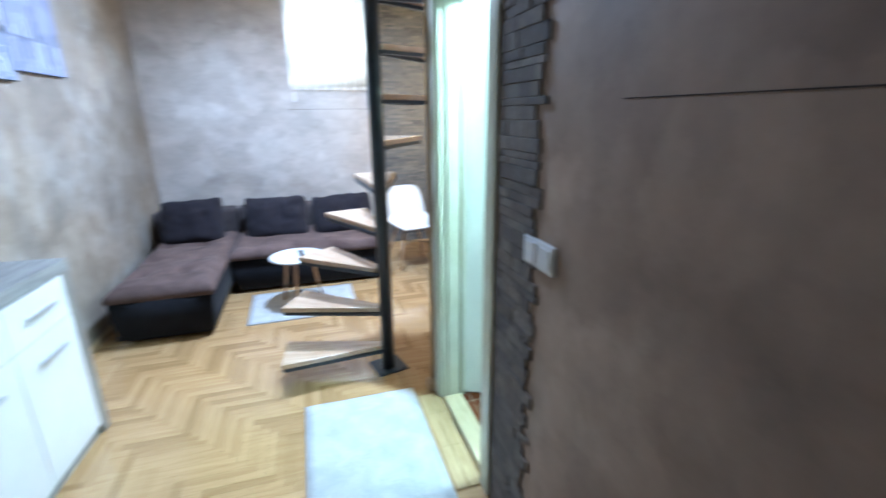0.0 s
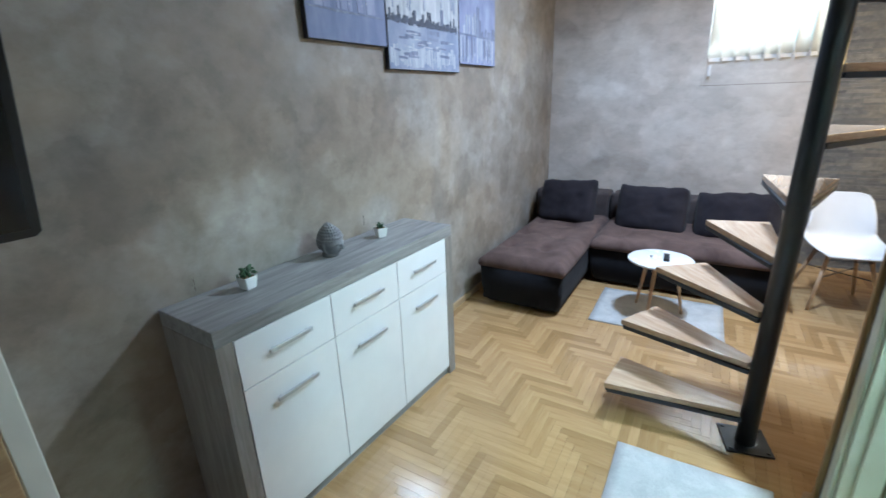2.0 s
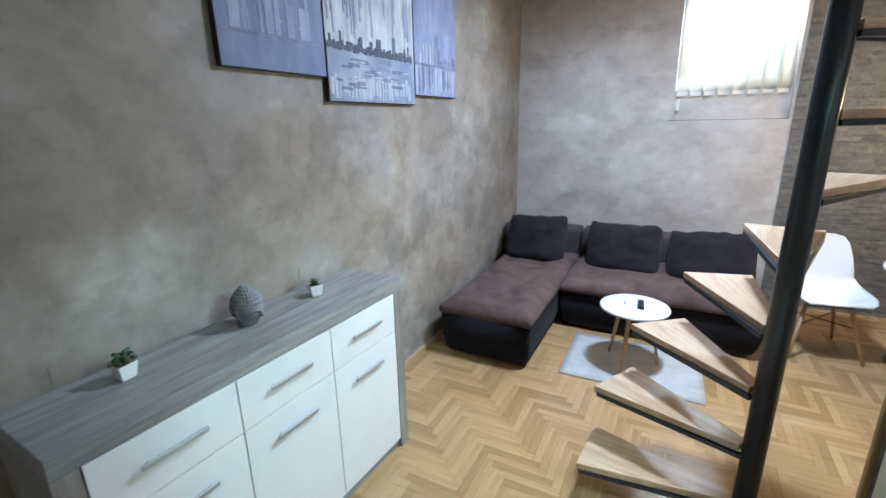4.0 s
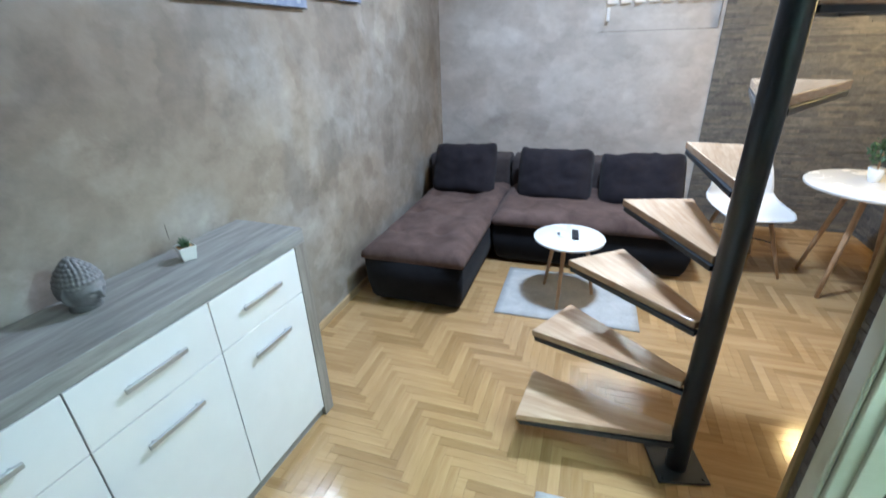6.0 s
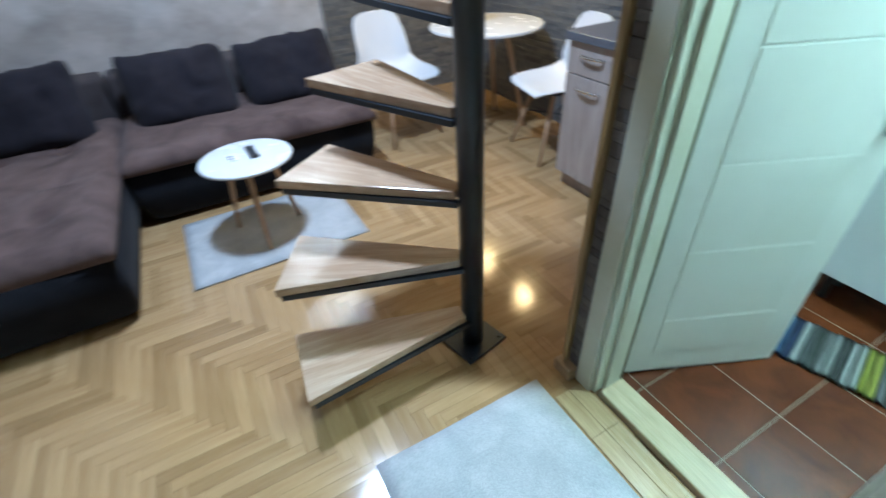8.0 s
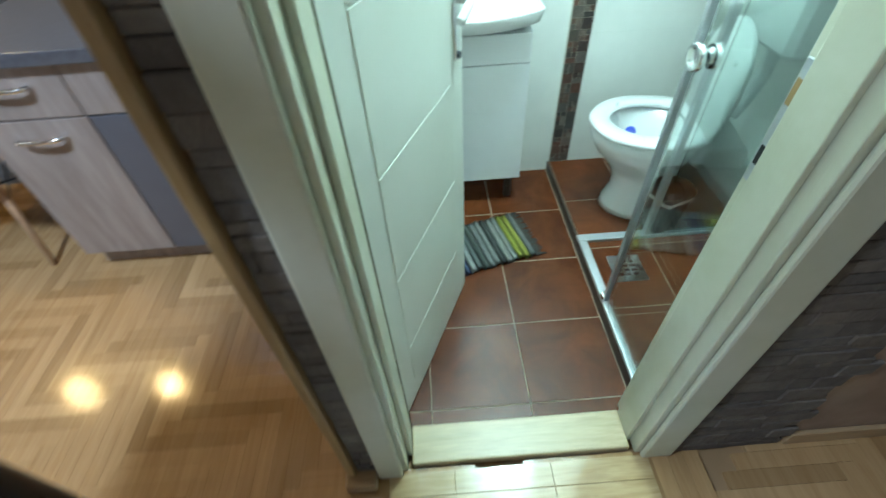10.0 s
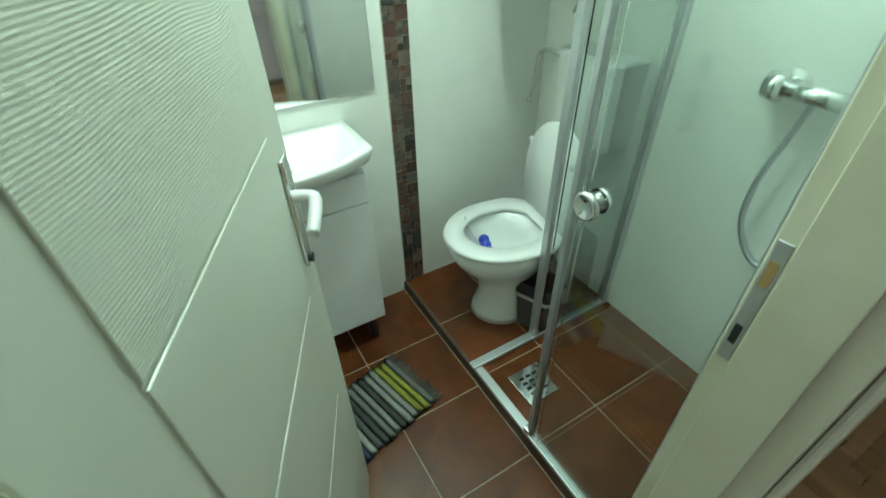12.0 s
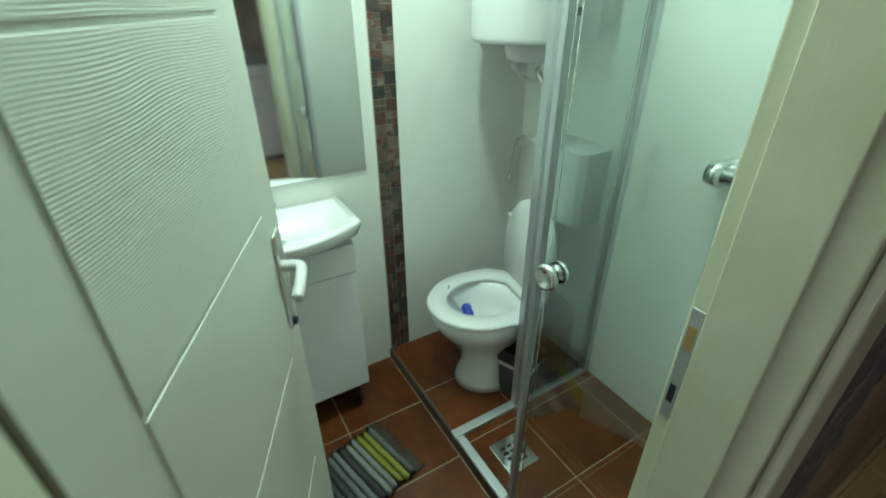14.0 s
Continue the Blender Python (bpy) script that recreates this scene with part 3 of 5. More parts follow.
part("carcass", box(0.02, SD - 0.022, 0.0615, SL - 0.0615, 0.056, SH - 0.0615), M_GREYOAK, side)
WCOL = (SL - 0.124) / 3
for c in range(3):
    y0 = 0.062 + c * WCOL + 0.002
    y1 = y0 + WCOL - 0.004
    dr = part("drawer", box(SD - 0.02, SD - 0.001, y0, y1, 0.668, SH - 0.063, 0.0015), M_WHITE, side)
    dd = part("door", box(SD - 0.02, SD - 0.001, y0, y1, 0.056, 0.664, 0.0015), M_WHITE, side)
    ym = (y0 + y1) / 2
    bar_handle(dr, SD, ym - 0.095, ym + 0.095, 0.768)
    bar_handle(dd, SD, ym - 0.095, ym + 0.095, 0.568)


def at_side(x, y, z=SH):
    return side.matrix_basis @ Vector((x, y, z))


# ---- ornaments on the sideboard ----
def small_pot(name, label, place, kind, seed):
    pot = thing(name, label, "potted plant", Matrix.Translation(place) @ pose(0, 0, 0, 0, 0, seed * 31))
    bm = loft([[(s * a, s * b, z) for a, b in ((-1, -1), (1, -1), (1, 1), (-1, 1))] for s, z in ((0.019, 0.0), (0.021, 0.004), (0.028, 0.05), (0.025, 0.05), (0.024, 0.044))])
    bmesh.ops.bevel(bm, geom=[e for e in bm.edges], offset=0.0018, segments=1, affect="EDGES", clamp_overlap=True)
    part("pot", bm, M_CERAMIC, pot, "white square ceramic pot")
    part("soil", box(-0.022, 0.022, -0.022, 0.022, 0.0442, 0.046), M_GAP, pot)
    rnd = random.Random(seed)
    leaf = bmesh.new()
    for i in range(34):
        az, el, ln = rnd.uniform(0, 6.28), rnd.uniform(0.35, 1.45), rnd.uniform(0.022, 0.04)
        if kind == "spiky":
            c, s = math.cos(az), math.sin(az)
            tip = Vector((c * math.cos(el) * ln, s * math.cos(el) * ln, 0.045 + math.sin(el) * ln))
            rod((0.006 * c, 0.006 * s, 0.044), tip, 0.004, 0.0004, 5, leaf)
        else:
            q = Vector((rnd.gauss(0, 0.014), rnd.gauss(0, 0.014), 0.052 + abs(rnd.gauss(0, 0.015))))
            o = bmesh.new()
            bmesh.ops.create_icosphere(o, subdivisions=1, radius=0.009)
            bmesh.ops.transform(o, matrix=Matrix.Translation(q) @ Euler((rnd.random() * 3, rnd.random() * 3, az)).to_matrix().to_4x4() @ Matrix.Diagonal((1.3, 0.9, 0.4, 1)), verts=o.verts)
            merged(leaf, o)
    part("leaves", leaf, M_LEAF, pot, "", True)


small_pot("succulent", "small dark green succulent in a white square pot", at_side(0.115, 0.275), "round", 3)
small_pot("succulent", "small spiky green succulent in a white square pot", at_side(0.13, 1.02), "spiky", 5)


def stone_head():
    """A plain carved head: rows of round curls over the skull, low topknot, brow ridge, nose, lips, chin and long ears."""
    bm = bmesh.new()
    bmesh.ops.create_uvsphere(bm, u_segments=96, v_segments=72, radius=1.0)
    swell = lambda a, b, wa, wb: math.exp(-(a / wa) ** 2 - (b / wb) ** 2)
    for v in bm.verts:
        d = v.co.normalized()
        face = max(0.0, d.x) ** 0.5
        r = 1.0 - (0.16 * (-0.1 - d.z) if d.z < -0.1 else 0.0)
        hair = d.z - 0.30 * max(0.0, d.x) - 0.02 + 0.75 * max(0.0, -d.x) + 0.12 * d.y * d.y * max(0.0, d.x)
        if hair > 0:
            el, az = math.asin(max(-1, min(1, d.z))), math.atan2(d.y, d.x)
            row = round(el / 0.20)
            n = max(1, round(31 * math.cos(row * 0.20)))
            da = (az * n / 6.2832 + 0.5 * (row % 2)) % 1.0 - 0.5
            de = el / 0.20 - row
            r += 0.035 + 0.075 * math.sqrt(max(0.0, 1 - (2.1 * da) ** 2 - (2.1 * de) ** 2)) * min(1.0, hair / 0.06)
            r += 0.20 * swell(d.x + 0.1, d.y, 0.36, 0.36) * max(0.0, d.z)
        else:
            r += 0.24 * swell(d.y, d.z + 0.24, 0.085, 0.17) * face
            r += 0.05 * swell(d.y, d.z + 0.30, 0.17, 0.05) * face
            r += 0.09 * swell(d.y, d.z + 0.55, 0.19, 0.035) * face + 0.08 * swell(d.y, d.z + 0.64, 0.15, 0.035) * face
            r += 0.10 * swell(d.y, d.z + 0.85, 0.22, 0.10) * face
            for e in (-1, 1):
                r += 0.07 * swell(d.y - e * 0.30, d.z + 0.02 + 0.25 * (abs(d.y) - 0.3) ** 2, 0.25, 0.035) * face
                r -= 0.13 * swell(d.y - e * 0.30, d.z + 0.16, 0.14, 0.05) * face
                r += 0.05 * swell(d.y - e * 0.30, d.z + 0.17, 0.11, 0.03) * face
        for e in (-1, 1):
            r += 0.17 * swell(d.x + 0.02, d.z + 0.26, 0.10, 0.34) * max(0.0, e * d.y)
        v.co = Vector((d.x * r * 0.070, d.y * r * 0.060, max(-0.072, d.z * r * 0.082)))
    rod((-0.008, 0, -0.0722), (-0.008, 0, -0.03), 0.046, 0.04, 28, bm)
    return bm


head = part("stone_head", stone_head(), M_HEAD, None, "", True, Matrix.Translation(at_side(0.115, 0.70, SH + 0.0622)) @ pose(0, 0, 0, 0, 0, 8) @ Matrix.Diagonal((0.86, 0.86, 0.86, 1)))
tagged(head, "grey cast stone head ornament with knobbed cap", "sculpture")

# ---- canvas prints ----
def paint_mat(name, a, b, c, upright=10.0):
    m, nt, p = shader(name, b, 0.6)
    vec = coords(nt, (1, 1, 1))
    n1 = fuzz(nt, vec, 3.0, 6.0, 0.6, 0.8)
    n2 = fuzz(nt, coords(nt, (1, upright, 1.1)), 3.0, 6.0, 0.6)
    col = ramp(nt, blend(nt, "MIX", 0.6, n1, n2), (0.36, a), (0.5, b), (0.62, c))
    nt.links.new(col, p.inputs["Base Color"])
    bump(nt, p, fuzz(nt, vec, 500, 1.0), 0.2)
    return m


M_SKYP = paint_mat("print_sky", (0.090, 0.115, 0.215), (0.125, 0.155, 0.270), (0.17, 0.20, 0.32), 4.0)
M_LAV = paint_mat("print_lavender", (0.15, 0.17, 0.29), (0.21, 0.235, 0.37), (0.29, 0.32, 0.45), 5.0)
M_PALE = paint_mat("print_pale", (0.20, 0.215, 0.255), (0.40, 0.42, 0.45), (0.54, 0.55, 0.56), 11.0)
M_WATER = paint_mat("print_water", (0.13, 0.16, 0.25), (0.21, 0.245, 0.34), (0.33, 0.36, 0.44), 2.0)
M_INK = plain("print_dark_ink", (0.045, 0.055, 0.085), 0.6, vary=0.5, scale=40)
M_MID = paint_mat("print_grey_blue", (0.085, 0.105, 0.17), (0.13, 0.15, 0.22), (0.2, 0.225, 0.31), 8.0)
M_WASH = paint_mat("print_white_wash", (0.25, 0.28, 0.35), (0.34, 0.365, 0.425), (0.45, 0.47, 0.51), 8.0)
M_SIDE = plain("canvas_black_side", (0.012, 0.013, 0.018), 0.7, vary=0.2)


def stroke(bm, y0, y1, z0, z1, lift=0.0, lean=0.0):
    """A brush stroke: a thin slab on the canvas face with ragged, leaning ends."""
    x0, x1 = 0.0290, 0.0293 + lift
    ring = [(y0, z0), (y1, z0 + lean), (y1 + lean * 0.3, z1 + lean), (y0 + lean * 0.3, z1)]
    a = [bm.verts.new((x0, y, z)) for y, z in ring]
    b = [bm.verts.new((x1, y, z)) for y, z in ring]
    bm.faces.new(b)
    for k in range(4):
        bm.faces.new((a[k], a[(k + 1) % 4], b[(k + 1) % 4], b[k]))


def canvas(y0, y1, z0, z1, label, field):
    pic = thing("canvas_print", label, "wall art", pose(0, y0, z0), "skyline canvas panels")
    part("canvas", box(0.002, 0.028, 0, y1 - y0, 0, z1 - z0, 0.002), M_SIDE, pic, "black wrapped canvas sides")
    part("print", box(0.0282, 0.029, 0.003, y1 - y0 - 0.003, 0.004, z1 - z0 - 0.004), field, pic)
    return pic, y1 - y0, z1 - z0


def paint(pic, name, strokes, material):
    bm = bmesh.new()
    layer = len(pic.children)
    for k, st in enumerate(strokes):
        st = list(st) + [0.0] * (6 - len(st))
        st[4] = 0.0004 * layer + 0.000012 * k
        stroke(bm, *st)
    tagged(part(name, bm, material, pic, name.replace("_", " ")), kind="stuff")


rnd = random.Random(12)
pic, w, h = canvas(2.345, 2.905, 1.842, 2.50, "muted blue canvas print of dim towers over plain water", M_SKYP)
paint(pic, "painted_shore", [(y, y + 0.05, 0.128 + rnd.uniform(-0.003, 0.003), 0.136, 0.0, -0.003) for y in [0.01 + 0.048 * k for k in range(11)] if y < w - 0.06], M_MID)
paint(pic, "painted_tower", [(y, y + rnd.uniform(0.015, 0.04), 0.139, 0.139 + rnd.uniform(0.05, 0.24), 0.0001) for y in [rnd.uniform(0.05, w - 0.07) for k in range(16)]], M_LAV)
paint(pic, "painted_light", [(y, y + 0.006, z, z + 0.008, 0.0004) for y, z in [(rnd.uniform(0.05, w - 0.05), rnd.uniform(0.16, 0.34)) for k in range(8)]], M_WASH)

pic, w, h = canvas(2.912, 3.70, 1.735, 2.60, "pale grey canvas print of a skyline over boats", M_PALE)
base = 0.255
paint(pic, "painted_water", [(0.004, w - 0.004, 0.005, base, 0.0)], M_WATER)
paint(pic, "painted_streak", [(y, y + rnd.uniform(0.004, 0.014), base + rnd.uniform(0.05, 0.2), base + rnd.uniform(0.25, 0.58), 0.0001) for y in [rnd.uniform(0.02, w - 0.04) for k in range(22)]], M_WATER)
paint(pic, "painted_reflection", [(y, y + rnd.uniform(0.012, 0.04), rnd.uniform(0.006, 0.05), rnd.uniform(0.09, 0.15), 0.0002, rnd.uniform(-0.006, 0.006)) for y in [0.012 + 0.03 * k for k in range(24)]], M_WASH)
paint(pic, "painted_boat", [(y, y + ln, z, z + rnd.uniform(0.008, 0.022), 0.0004, rnd.uniform(-0.006, 0.004)) for y, z, ln in [(rnd.uniform(0.04, w - 0.16), rnd.uniform(0.05, base - 0.045), rnd.uniform(0.05, 0.13)) for k in range(21)]], M_MID)
paint(pic, "painted_ripple", [(y, y + rnd.uniform(0.04, 0.10), z, z + 0.006, 0.0005, rnd.uniform(-0.01, 0.004)) for y, z in [(rnd.uniform(0.04, w - 0.13), rnd.uniform(0.05, base - 0.03)) for k in range(16)]], M_WASH)
tops = []
y = 0.006
while y < w - 0.03:
    bw = rnd.uniform(0.006, 0.022)
    tops.append((y, y + bw, base - rnd.uniform(0.008, 0.022), base + rnd.uniform(0.006, 0.03) + (0.04 if rnd.random() < 0.14 else 0), 0.0006))
    y += bw * 0.92
paint(pic, "painted_skyline", tops, M_INK)
paint(pic, "painted_tower", [(0.555, 0.585, base, base + 0.10, 0.0004)], M_MID)

pic, w, h = canvas(3.707, 4.285, 1.793, 2.50, "blue-lavender canvas print of lit towers and reflections", M_LAV)
base = 0.19
paint(pic, "painted_reflection", [(y, y + rnd.uniform(0.006, 0.022), rnd.uniform(0.008, 0.06), base - rnd.uniform(0.0, 0.03), 0.0002) for y in [0.01 + 0.036 * k for k in range(15)]], M_WASH)
paint(pic, "painted_dark_water", [(y, y + rnd.uniform(0.008, 0.03), rnd.uniform(0.01, 0.08), base - rnd.uniform(0.0, 0.02), 0.0003) for y in [rnd.uniform(0.02, w - 0.05) for k in range(15)]], M_MID)
paint(pic, "painted_glow", [(y, y + 0.02, base, base + rnd.uniform(0.05, 0.15), 0.0002) for y in (0.06, 0.10, 0.14, 0.19, 0.225)], M_WASH)
paint(pic, "painted_tower", [(0.245, 0.275, base, base + 0.13, 0.0005), (0.27, 0.305, base, base + 0.19, 0.0006), (0.30, 0.33, base, base + 0.11, 0.0005), (0.34, 0.37, base, base + 0.04, 0.0005), (0.40, 0.43, base, base + 0.06, 0.0005), (0.45, 0.50, base, base + 0.045, 0.0005), (0.52, 0.56, base, base + 0.07, 0.0005), (0.01, w - 0.01, base - 0.008, base + 0.006, 0.0004)], M_MID)

# ---- television on the west wall ----
tv = thing("television", "black flat television tilted forward on a wall bracket", "television", pose(0.045, 0.785, 1.305, 0, 17, 0))
part("casing", loft([[(x, y, z) for y, z in ((-0.46 + i, 0.012 + i), (-0.448 + i, i), (0.448 - i, i), (0.46 - i, 0.012 + i), (0.46 - i, 0.548 - i), (0.448 - i, 0.56 - i), (-0.448 + i, 0.56 - i), (-0.46 + i, 0.548 - i))] for x, i in ((0.0, 0.03), (0.03, 0.004), (0.07, 0.0), (0.085, 0.0), (0.092, 0.004))]), M_BLACK, tv)
part("screen", box(0.0921, 0.0932, -0.435, 0.435, 0.028, 0.535), plain("dark_screen", (0.01, 0.01, 0.012), 0.12, vary=0.1), tv, "dark glossy screen")
part("bezel_trim", box(0.076, 0.081, 0.4595, 0.4615, 0.03, 0.53, 0.0008), M_CHROME, tv, "thin bright trim line")
part("mount", box(-0.046, 0.0, -0.11, 0.11, 0.12, 0.34, 0.004), M_STEEL, tv)
# ---- white-edged cabinet below the television ----
cab = thing("cabinet", "orange-brown wood front cabinet with white edges", "cabinet", pose(0.0, 0.002, 0))
part("side", box(0.02, 0.45, 0.985, 1.03, 0.0, 1.24, 0.003), M_DOOR, cab, "white side panel")
part("front", box(0.435, 0.452, 0.30, 0.984, 0.04, 1.19, 0.003), M_SKIRT, cab, "orange-brown wooden front")
part("carcass", box(0.02, 0.434, 0.30, 0.984, 0.0, 1.19), M_DOOR, cab)
part("top", box(0.02, 0.452, 0.28, 0.9845, 1.191, 1.24, 0.003), M_DOOR, cab, "white top board")


# ---- corner sofa ----
def seat_pad(x0, x1, y0, y1, z0, z1, tufts=()):
    bm = bmesh.new()
    nx, ny = max(8, int((x1 - x0) / 0.026)), max(8, int((y1 - y0) / 0.026))
    top = {}
    for i in range(nx + 1):
        for j in range(ny + 1):
            u, v = i / nx, j / ny
            x, y = x0 + u * (x1 - x0), y0 + v * (y1 - y0)
            e = min(u * (x1 - x0), (1 - u) * (x1 - x0), v * (y1 - y0), (1 - v) * (y1 - y0))
            z = z1 - 0.045 * max(0, 1 - e / 0.075) ** 2 + 0.018 * noise.noise(Vector((x * 3.1, y * 3.1, 1.7))) + 0.005 * noise.noise(Vector((x * 11, y * 8, 0.3)))
            for tx, ty in tufts:
                z -= 0.034 * math.exp(-((x - tx) ** 2 + (y - ty) ** 2) / 0.0030) + 0.012 * math.exp(-((x - tx) ** 2 + (y - ty) ** 2) / 0.02)
            top[i, j] = bm.verts.new((x, y, z))
    for i in range(nx):
        for j in range(ny):
            bm.faces.new((top[i, j], top[i + 1, j], top[i + 1, j + 1], top[i, j + 1]))
    rim = [top[i, 0] for i in range(nx + 1)] + [top[nx, j] for j in range(1, ny + 1)] + [top[i, ny] for i in range(nx - 1, -1, -1)] + [top[0, j] for j in range(ny - 1, 0, -1)]
    cx, cy = (x0 + x1) / 2, (y0 + y1) / 2
    prev = rim
    for dz, out in ((0.4, 0.006), (0.8, 0.005), (1.0, -0.008)):
        low = [bm.verts.new((v.co.x + (out if v.co.x > cx else -out) * (abs(v.co.x - cx) > (x1 - x0) / 2 - 0.02), v.co.y + (out if v.co.y > cy else -out) * (abs(v.co.y - cy) > (y1 - y0) / 2 - 0.02), v.co.z + (z0 - v.co.z) * dz)) for v in rim]
        for k in range(len(rim)):
            bm.faces.new((prev[k], low[k], low[(k + 1) % len(rim)], prev[(k + 1) % len(rim)]))
        prev = low
    bm.faces.new(prev)
    bmesh.ops.recalc_face_normals(bm, faces=bm.faces)
    return bm


def sofa_base(x0, x1, y0, y1, z0, z1, tuck):
    """A base that narrows to the floor, with a rounded lower edge."""
    def ring(d, z, r=0.03, n=4):
        pts = []
        for cx, cy, a0 in ((x1 - d - r, y1 - d - r, 0), (x0 + d + r, y1 - d - r, 90), (x0 + d + r, y0 + d + r, 180), (x1 - d - r, y0 + d + r, 270)):
            for k in range(n + 1):
                a = radians(a0 + 90 * k / n)
                pts.append((cx + r * math.cos(a), cy + r * math.sin(a), z))
        return pts
    return loft([ring(tuck * 1.25, z0), ring(tuck * 0.8, z0 + 0.015), ring(tuck * 0.45, z0 + 0.06), ring(tuck * 0.12, z0 + 0.14), ring(0.0, z1)])


CH_Y, SO_Y, SO_X, SO_B, SEAT_Z = 3.785, 4.55, 0.79, 5.62, 0.425
sofa = thing("corner_sofa", "dark L-shaped corner sofa with brown velour seats", "sofa")
part("base", sofa_base(0.13, SO_X, CH_Y - 0.01, SO_B, 0.02, 0.325, 0.04), M_BASE, sofa, "black leatherette base", True)
part("base", sofa_base(SO_X + 0.004, 2.17, SO_Y, SO_B, 0.02, 0.325, 0.05), M_BASE, sofa, "black leatherette base", True)
part("chaise_seat", seat_pad(0.132, SO_X + 0.004, CH_Y - 0.016, 5.36, 0.322, SEAT_Z, [(x, y) for x in (0.25, 0.55) for y in (4.1, 4.5, 4.9)]), M_SEAT, sofa, "buttoned brown velour chaise seat", True)
part("bench_seat", seat_pad(SO_X + 0.016, 2.175, SO_Y - 0.018, 5.36, 0.322, SEAT_Z - 0.005), M_SEAT, sofa, "brown velour seat", True)
part("backrest", box(0.03, 0.775, 5.37, SO_B, 0.32, 0.63, 0.03, 3), M_BACK, sofa, "grey-brown upholstered backrest", True)
part("backrest", box(0.79, 2.16, 5.37, SO_B, 0.32, 0.63, 0.03, 3), M_BACK, sofa, "grey-brown upholstered backrest", True)
for x in (0.12, 0.70, 1.1, 2.05):
    for y in (CH_Y + 0.12 if x < 0.75 else SO_Y + 0.12, SO_B - 0.1):
        part("foot", rod((x, y, 0.0), (x, y, 0.03), 0.02, seg=10), M_BLACK, sofa)
for i, (xc, w, tilt, z) in enumerate(((0.435, 0.545, 68, 0.568), (1.19, 0.58, 63, 0.556), (1.835, 0.60, 62, 0.548))):
    cu = part("cushion", pillow(w, 0.44, 0.24, 22, 20, seed=i * 3.3, puff=0.42, crease=0.028), M_CUSH, None, "", True, pose(xc, 5.12, z, tilt, 0, (-5, 3, -3)[i]) @ pose(0, 0, 0, 0, 0, (2.5, -1.5, 2)[i]))
    tagged(cu, "charcoal grey square back cushion on the sofa", "cushion", "sofa cushions")

# ---- rug and mat ----
def flat_rug(name, label, x0, x1, y0, y1, mat, turn=0.0):
    bm = bmesh.new()
    nx, ny = int((x1 - x0) / 0.05), int((y1 - y0) / 0.05)
    cx, cy = (x0 + x1) / 2, (y0 + y1) / 2
    g = [[bm.verts.new((x0 - cx + (x1 - x0) * i / nx, y0 - cy + (y1 - y0) * j / ny, 0.010 + 0.0025 * noise.noise(Vector((i * 0.4, j * 0.4, x0))))) for j in range(ny + 1)] for i in range(nx + 1)]
    for i in range(nx):
        for j in range(ny):
            bm.faces.new((g[i][j], g[i + 1][j], g[i + 1][j + 1], g[i][j + 1]))
    ex = bmesh.ops.extrude_face_region(bm, geom=bm.faces[:])
    for v in ex["geom"]:
        if isinstance(v, bmesh.types.BMVert):
            v.co.z = 0.0005
    bmesh.ops.recalc_face_normals(bm, faces=bm.faces)
    ob = part(name, bm, mat, None, "", True, pose(cx, cy, 0.0, 0, 0, turn))
    return tagged(ob, label, "rug")


flat_rug("rug", "pale grey short-pile rug under the coffee table", 0.965, 1.82, 3.87, 4.50, M_RUG, 1)
flat_rug("floor_mat", "light grey mat before the bathroom door", 1.387, 1.989, 1.74, 2.69, M_MAT)


# ---- tables ----
def leg_table(name, label, place, r, h, legs, foot_r, top_r, leg0, thick, turn):
    t = thing(name, label, "table", pose(place[0], place[1], place[2], 0, 0, turn))
    part("tabletop", lathe([(r - 0.01, h - thick), (r - 0.002, h - thick + 0.005), (r, h - 0.006), (r - 0.003, h - 0.001), (r - 0.007, h)], 64), M_TOP, t, "round white tabletop", True)
    for k in range(legs):
        a = 2 * math.pi * k / legs
        part("leg", rod((foot_r * math.cos(a), foot_r * math.sin(a), 0.0), (top_r * math.cos(a), top_r * math.sin(a), h - thick + 0.002), leg0 * 0.65, leg0, 14), M_BEECH, t, "tapered beech leg", True)
    return t


leg_table("coffee_table", "small round white coffee table with three beech legs", (1.375, 4.175, 0.011), 0.218, 0.425, 3, 0.185, 0.11, 0.015, 0.018, -100)
leg_table("dining_table", "round white dining table on four splayed beech legs", (3.14, 4.78, 0.0), 0.39, 0.70, 4, 0.30, 0.14, 0.019, 0.022, 42)
part("underframe", box(-0.13, 0.13, -0.13, 0.13, 0.64, 0.677, 0.004), M_BEECH, bpy.data.objects["dining_table"])

CT = Vector((1.375, 4.175, 0.436))
rc = thing("remote_control", "black television remote on the coffee table", "remote", Matrix.Translation(CT) @ pose(0.035, 0.02, 0, 0, 0, 4))
part("body", box(-0.02, 0.02, -0.07, 0.07, 0, 0.016, 0.005), M_BLACK, rc)
for j in range(5):
    part("buttons", box(-0.012, 0.012, -0.055 + j * 0.022, -0.043 + j * 0.022, 0.0155, 0.018, 0.001), M_STEEL, rc)
cards = thing("cards", "white cards with dark printed bars on the coffee table", "cards", Matrix.Translation(CT) @ pose(-0.055, 0.02, 0, 0, 0, 3))
part("card", box(-0.025, 0.025, -0.045, 0.045, 0, 0.003), M_SHELL, cards)
for j in (-0.025, 0.005):
    part("print", box(-0.02, 0.0, j, j + 0.016, 0.0031, 0.0038), M_STEEL, cards)


